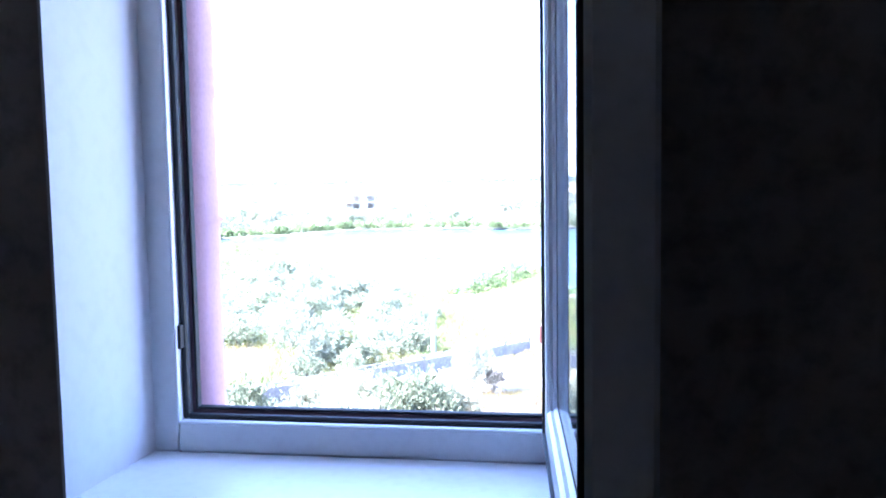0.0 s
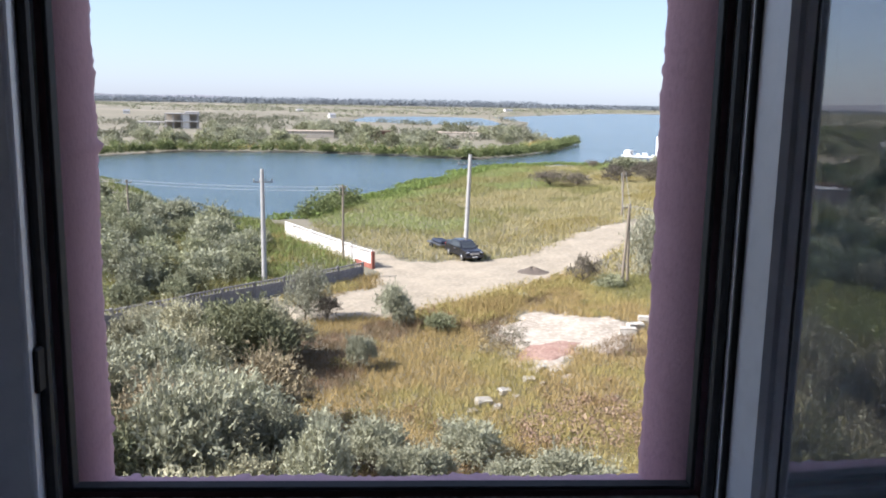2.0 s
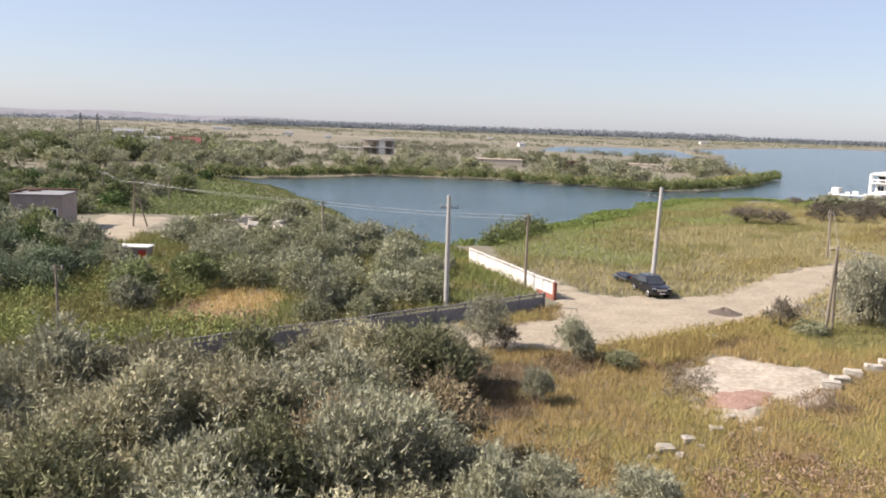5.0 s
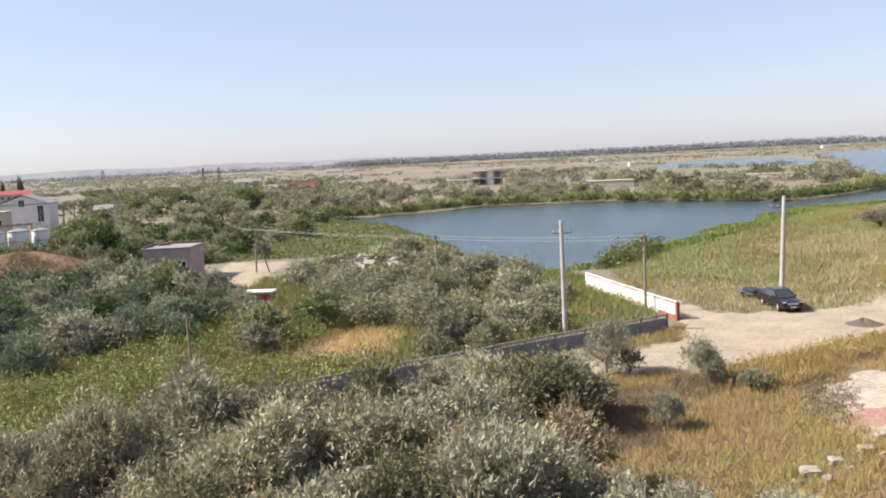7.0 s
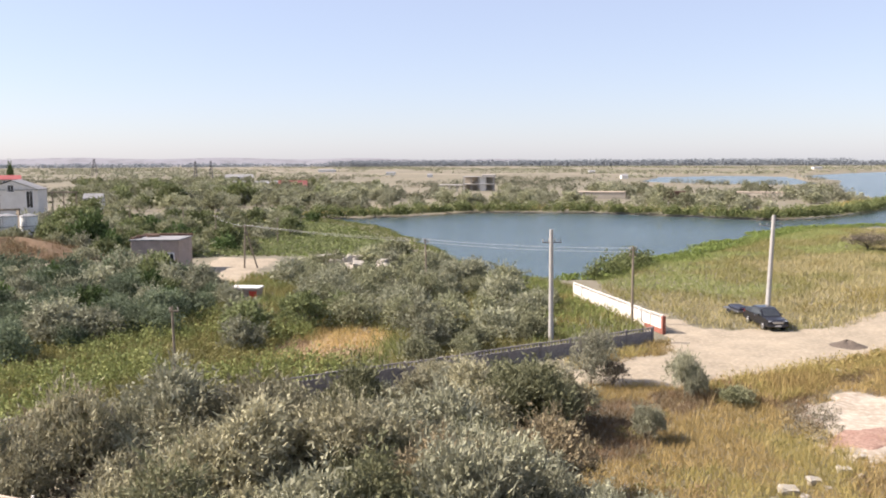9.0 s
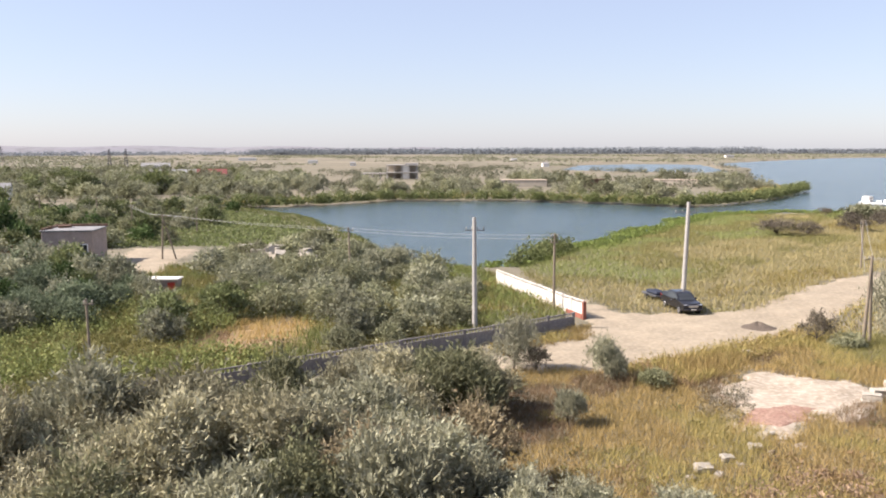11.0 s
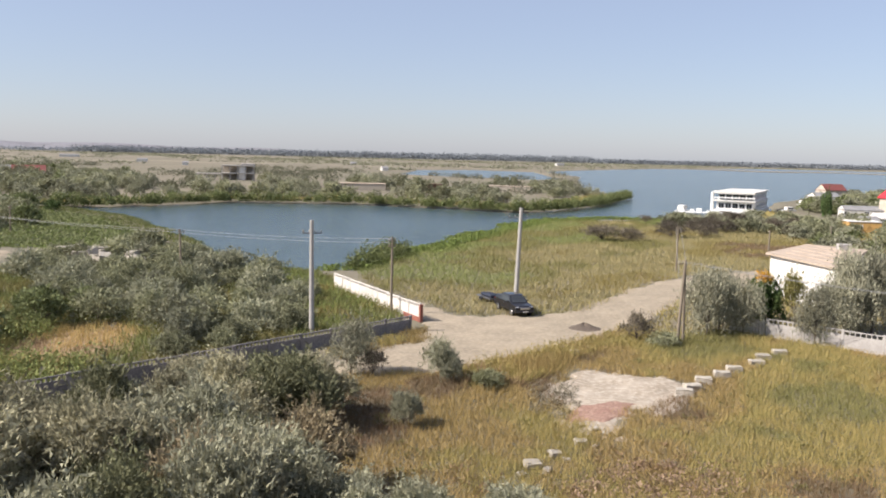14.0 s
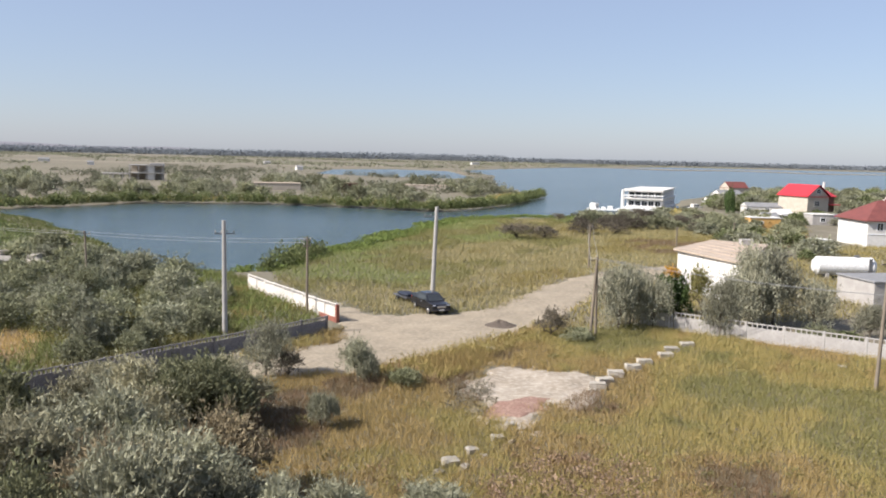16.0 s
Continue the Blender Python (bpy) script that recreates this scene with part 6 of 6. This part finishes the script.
wp = spots([(-75, 112), (-60, 118), (-50, 122), (-50, 138), (-74, 174), (-98, 192), (-112, 160), (-95, 125)], 1.7, 104, clear_road)
clumps("bushy_weeds", wp, 1.1, 0.7, 40, 0.35, M_GREEN, "rank green weeds by the inlet", 105)
wp = spots([(-14, 68), (-8, 68), (-6, 76), (-10, 90), (-20, 103), (-30, 105), (-16, 84)], 1.1, 106, clear_road)
clumps("bushy_weeds", wp, 0.6, 0.8, 40, 0.16, M_REED, "fresh green weeds behind the whitewashed wall", 107)
wp = spots([(-3, 26), (-6, 40), (-2, 53), (5, 58), (14, 66), (22, 68), (46, 50), (44, 30), (12, 24)], 1.9, 108, lambda x, y: clear_road(x, y) & (wobble(x, y, 7, 9) > 0.1))
clumps("grass_tussocks", wp, 0.7, 0.55, 60, 0.14, M_OLIVE, "olive tussocks in the dry grass", 109)
wp = spots([(1, 27), (-1, 37), (10, 42), (22, 36), (24, 28)], 1.2, 110, lambda x, y: wobble(x, y, 5, 3) > -0.1)
clumps("rusty_weeds", wp, 0.6, 0.6, 60, 0.13, M_RUST, "brownish-mauve dry weeds in the grass", 111)
wp = spots([(-2, 56), (4, 60.5), (9, 66), (13, 71), (17, 75), (19, 72), (10, 60), (2, 55)], 0.9, 112, lambda x, y: (signed(x, y, ROAD) < -0.2) & (signed(x, y, PATCH) < -0.8))
clumps("grass_tussocks", wp, 0.6, 0.8, 60, 0.14, M_MEADOW, "tall tussocks along the road edge", 113)

meadow("tall_dry_grass", [(0.5, 51.4), (1.5, 56.4), (4.5, 59.2), (8.0, 62.5), (9.4, 61.5), (8.0, 58), (6.2, 54.5), (4.5, 52.2)], 0.34, 0.95, 0.05, 12, [(M_STRAW, 0.4, 1.0), (M_MEADOW, 0.35, 1.0), (M_RUST, 0.15, 0.9), (M_OLIVE, 0.1, 0.8)], "tall dry grass hummock between the road and the sand", 171, keep=lambda x, y: (signed(x, y, ROAD) < -0.3) & (signed(x, y, PATCH) < -0.3))

M_RUSTBRUSH = leafy("mauve_brush", (0.225, 0.155, 0.11), (0.28, 0.20, 0.14), (0.14, 0.10, 0.068), island=0.28)
M_BRUSH = leafy("grey_brush", (0.21, 0.19, 0.135), (0.27, 0.24, 0.17), (0.13, 0.115, 0.075), island=0.25)
wp = spots([(4.6, 46.5), (5.2, 51.5), (6.8, 53.6), (8.0, 51.5), (7.2, 47.6), (6.4, 45.6)], 0.75, 114)
clumps("dry_brush", wp, 0.6, 0.6, 80, 0.12, M_BRUSH, "low grey dry brush at the edge of the sand", 115)

wp = spots([(4.4, 33.3), (6.8, 37.7), (10.8, 38.9), (13.1, 36.4), (11.3, 32.3), (7.5, 32.2)], 0.8, 116)
clumps("dry_brush", wp, 0.6, 0.75, 80, 0.12, M_RUSTBRUSH, "brownish-mauve dry brush standing in the grass", 117)

# ---- single plants ----
rg = np.random.default_rng(77)
WILLOW.put(-6.3, 54.0, 1.9, 4.3, rg)
RUSTY.put(-4.9, 53.4, 1.2, 2.0, rg)
NEAR.put(-0.5, 52.9, 1.3, 2.9, rg)
NEAR.put(0.2, 52.2, 0.9, 1.9, rg)
NEAR.put(-2.2, 43.6, 1.0, 2.2, rg)
NEARG.put(2.3, 51.6, 1.4, 1.3, rg)
RUSTY.put(14.6, 66.4, 1.6, 2.6, rg)
MID.put(16.5, 65.4, 1.6, 1.3, rg)
MID.put(36.2, 65.2, 2.0, 1.5, rg)
GREEN.put(38.0, 64.0, 1.6, 1.3, rg)
for x, y, r_, h_ in ((26, 149, 4.6, 3.2), (31, 150, 3.5, 2.6), (40, 158, 4.2, 3.0), (47, 161, 3.6, 2.8)):
    RUSTY.put(x, y, r_, h_, rg)
for x, y, r_, h_ in ((-93.6, 114.8, 4.2, 7.2), (-89.5, 114.5, 2.8, 4.2)):
    DARK.put(x, y, r_, h_, rg)
for x, y, r_, h_ in ((-110.5, 124.8, 3.4, 4.4), (-107, 126, 2.6, 3.8), (-99.9, 136.3, 3.4, 3.4), (-126, 150, 6, 6.0), (-160, 236, 7, 8.0), (-150, 260, 7, 8.5)):
    GREEN.put(x, y, r_, h_, rg)
YELLOW = Kind("yellowing_tree", "slender yellow-green tree with drooping thin foliage", "tree", "", M_OLIVE, (63,), 2600, 0.10, 0.04, shoots=9, lobes=12)
YELLOW.put(30.5, 75.4, 1.7, 5.0, rg)
bl = Kind("flowering_climber", "orange-flowering climber on top of a green bush", "shrub", "", M_ORANGE, (61,), 1500, 0.12, 0.05)
bl.put(27.9, 76.0, 1.0, 1.5, rg).location.z += 3.3
# village trees
plant([WILLOW, MID, MIDS], [0.3, 0.4, 0.3], spots([(92, 190), (98, 214), (112, 216), (128, 236), (150, 238), (138, 206), (116, 186)], 5.2, 191, lambda x, y: np.abs(np.degrees(np.arctan2(x, y)) - 27.7) > 1.4), 2.4, 2.6, 192)
plant([MID, MIDS], [0.6, 0.4], [(118, 268), (124, 272), (131, 280), (138, 290), (146, 300), (108, 252), (150, 318), (158, 330)], 3.4, 3.8, 193)
plant([MID, GREEN, MIDS], [0.5, 0.25, 0.25], spots([(66, 120), (80, 135), (76, 160), (96, 180), (112, 186), (126, 190), (135, 240), (110, 212), (92, 205), (84, 172), (60, 150), (55, 125)], 7.0, 91, lambda x, y: (np.abs(np.degrees(np.arctan2(x, y)) - 30) > 1.2)), 3.0, 2.7, 92)
plant([MID, GREEN, MIDS], [0.5, 0.2, 0.3], spots([(112, 236), (150, 230), (220, 260), (300, 420), (222, 395), (181, 380), (142, 340), (122, 300), (104, 255)], 11, 93), 4.6, 4.0, 94)



for x, y in ((100, 232), (102, 236)):
    DARK.put(x, y, 1.6, 8.0, rg)
for x, y, r_, h_ in ((-370, 365, 2.0, 18), (-367, 368, 1.8, 15), (-363.5, 372, 1.8, 14.5), (-357, 378, 2.0, 17)):
    DARK.put(x, y, r_, h_, rg)
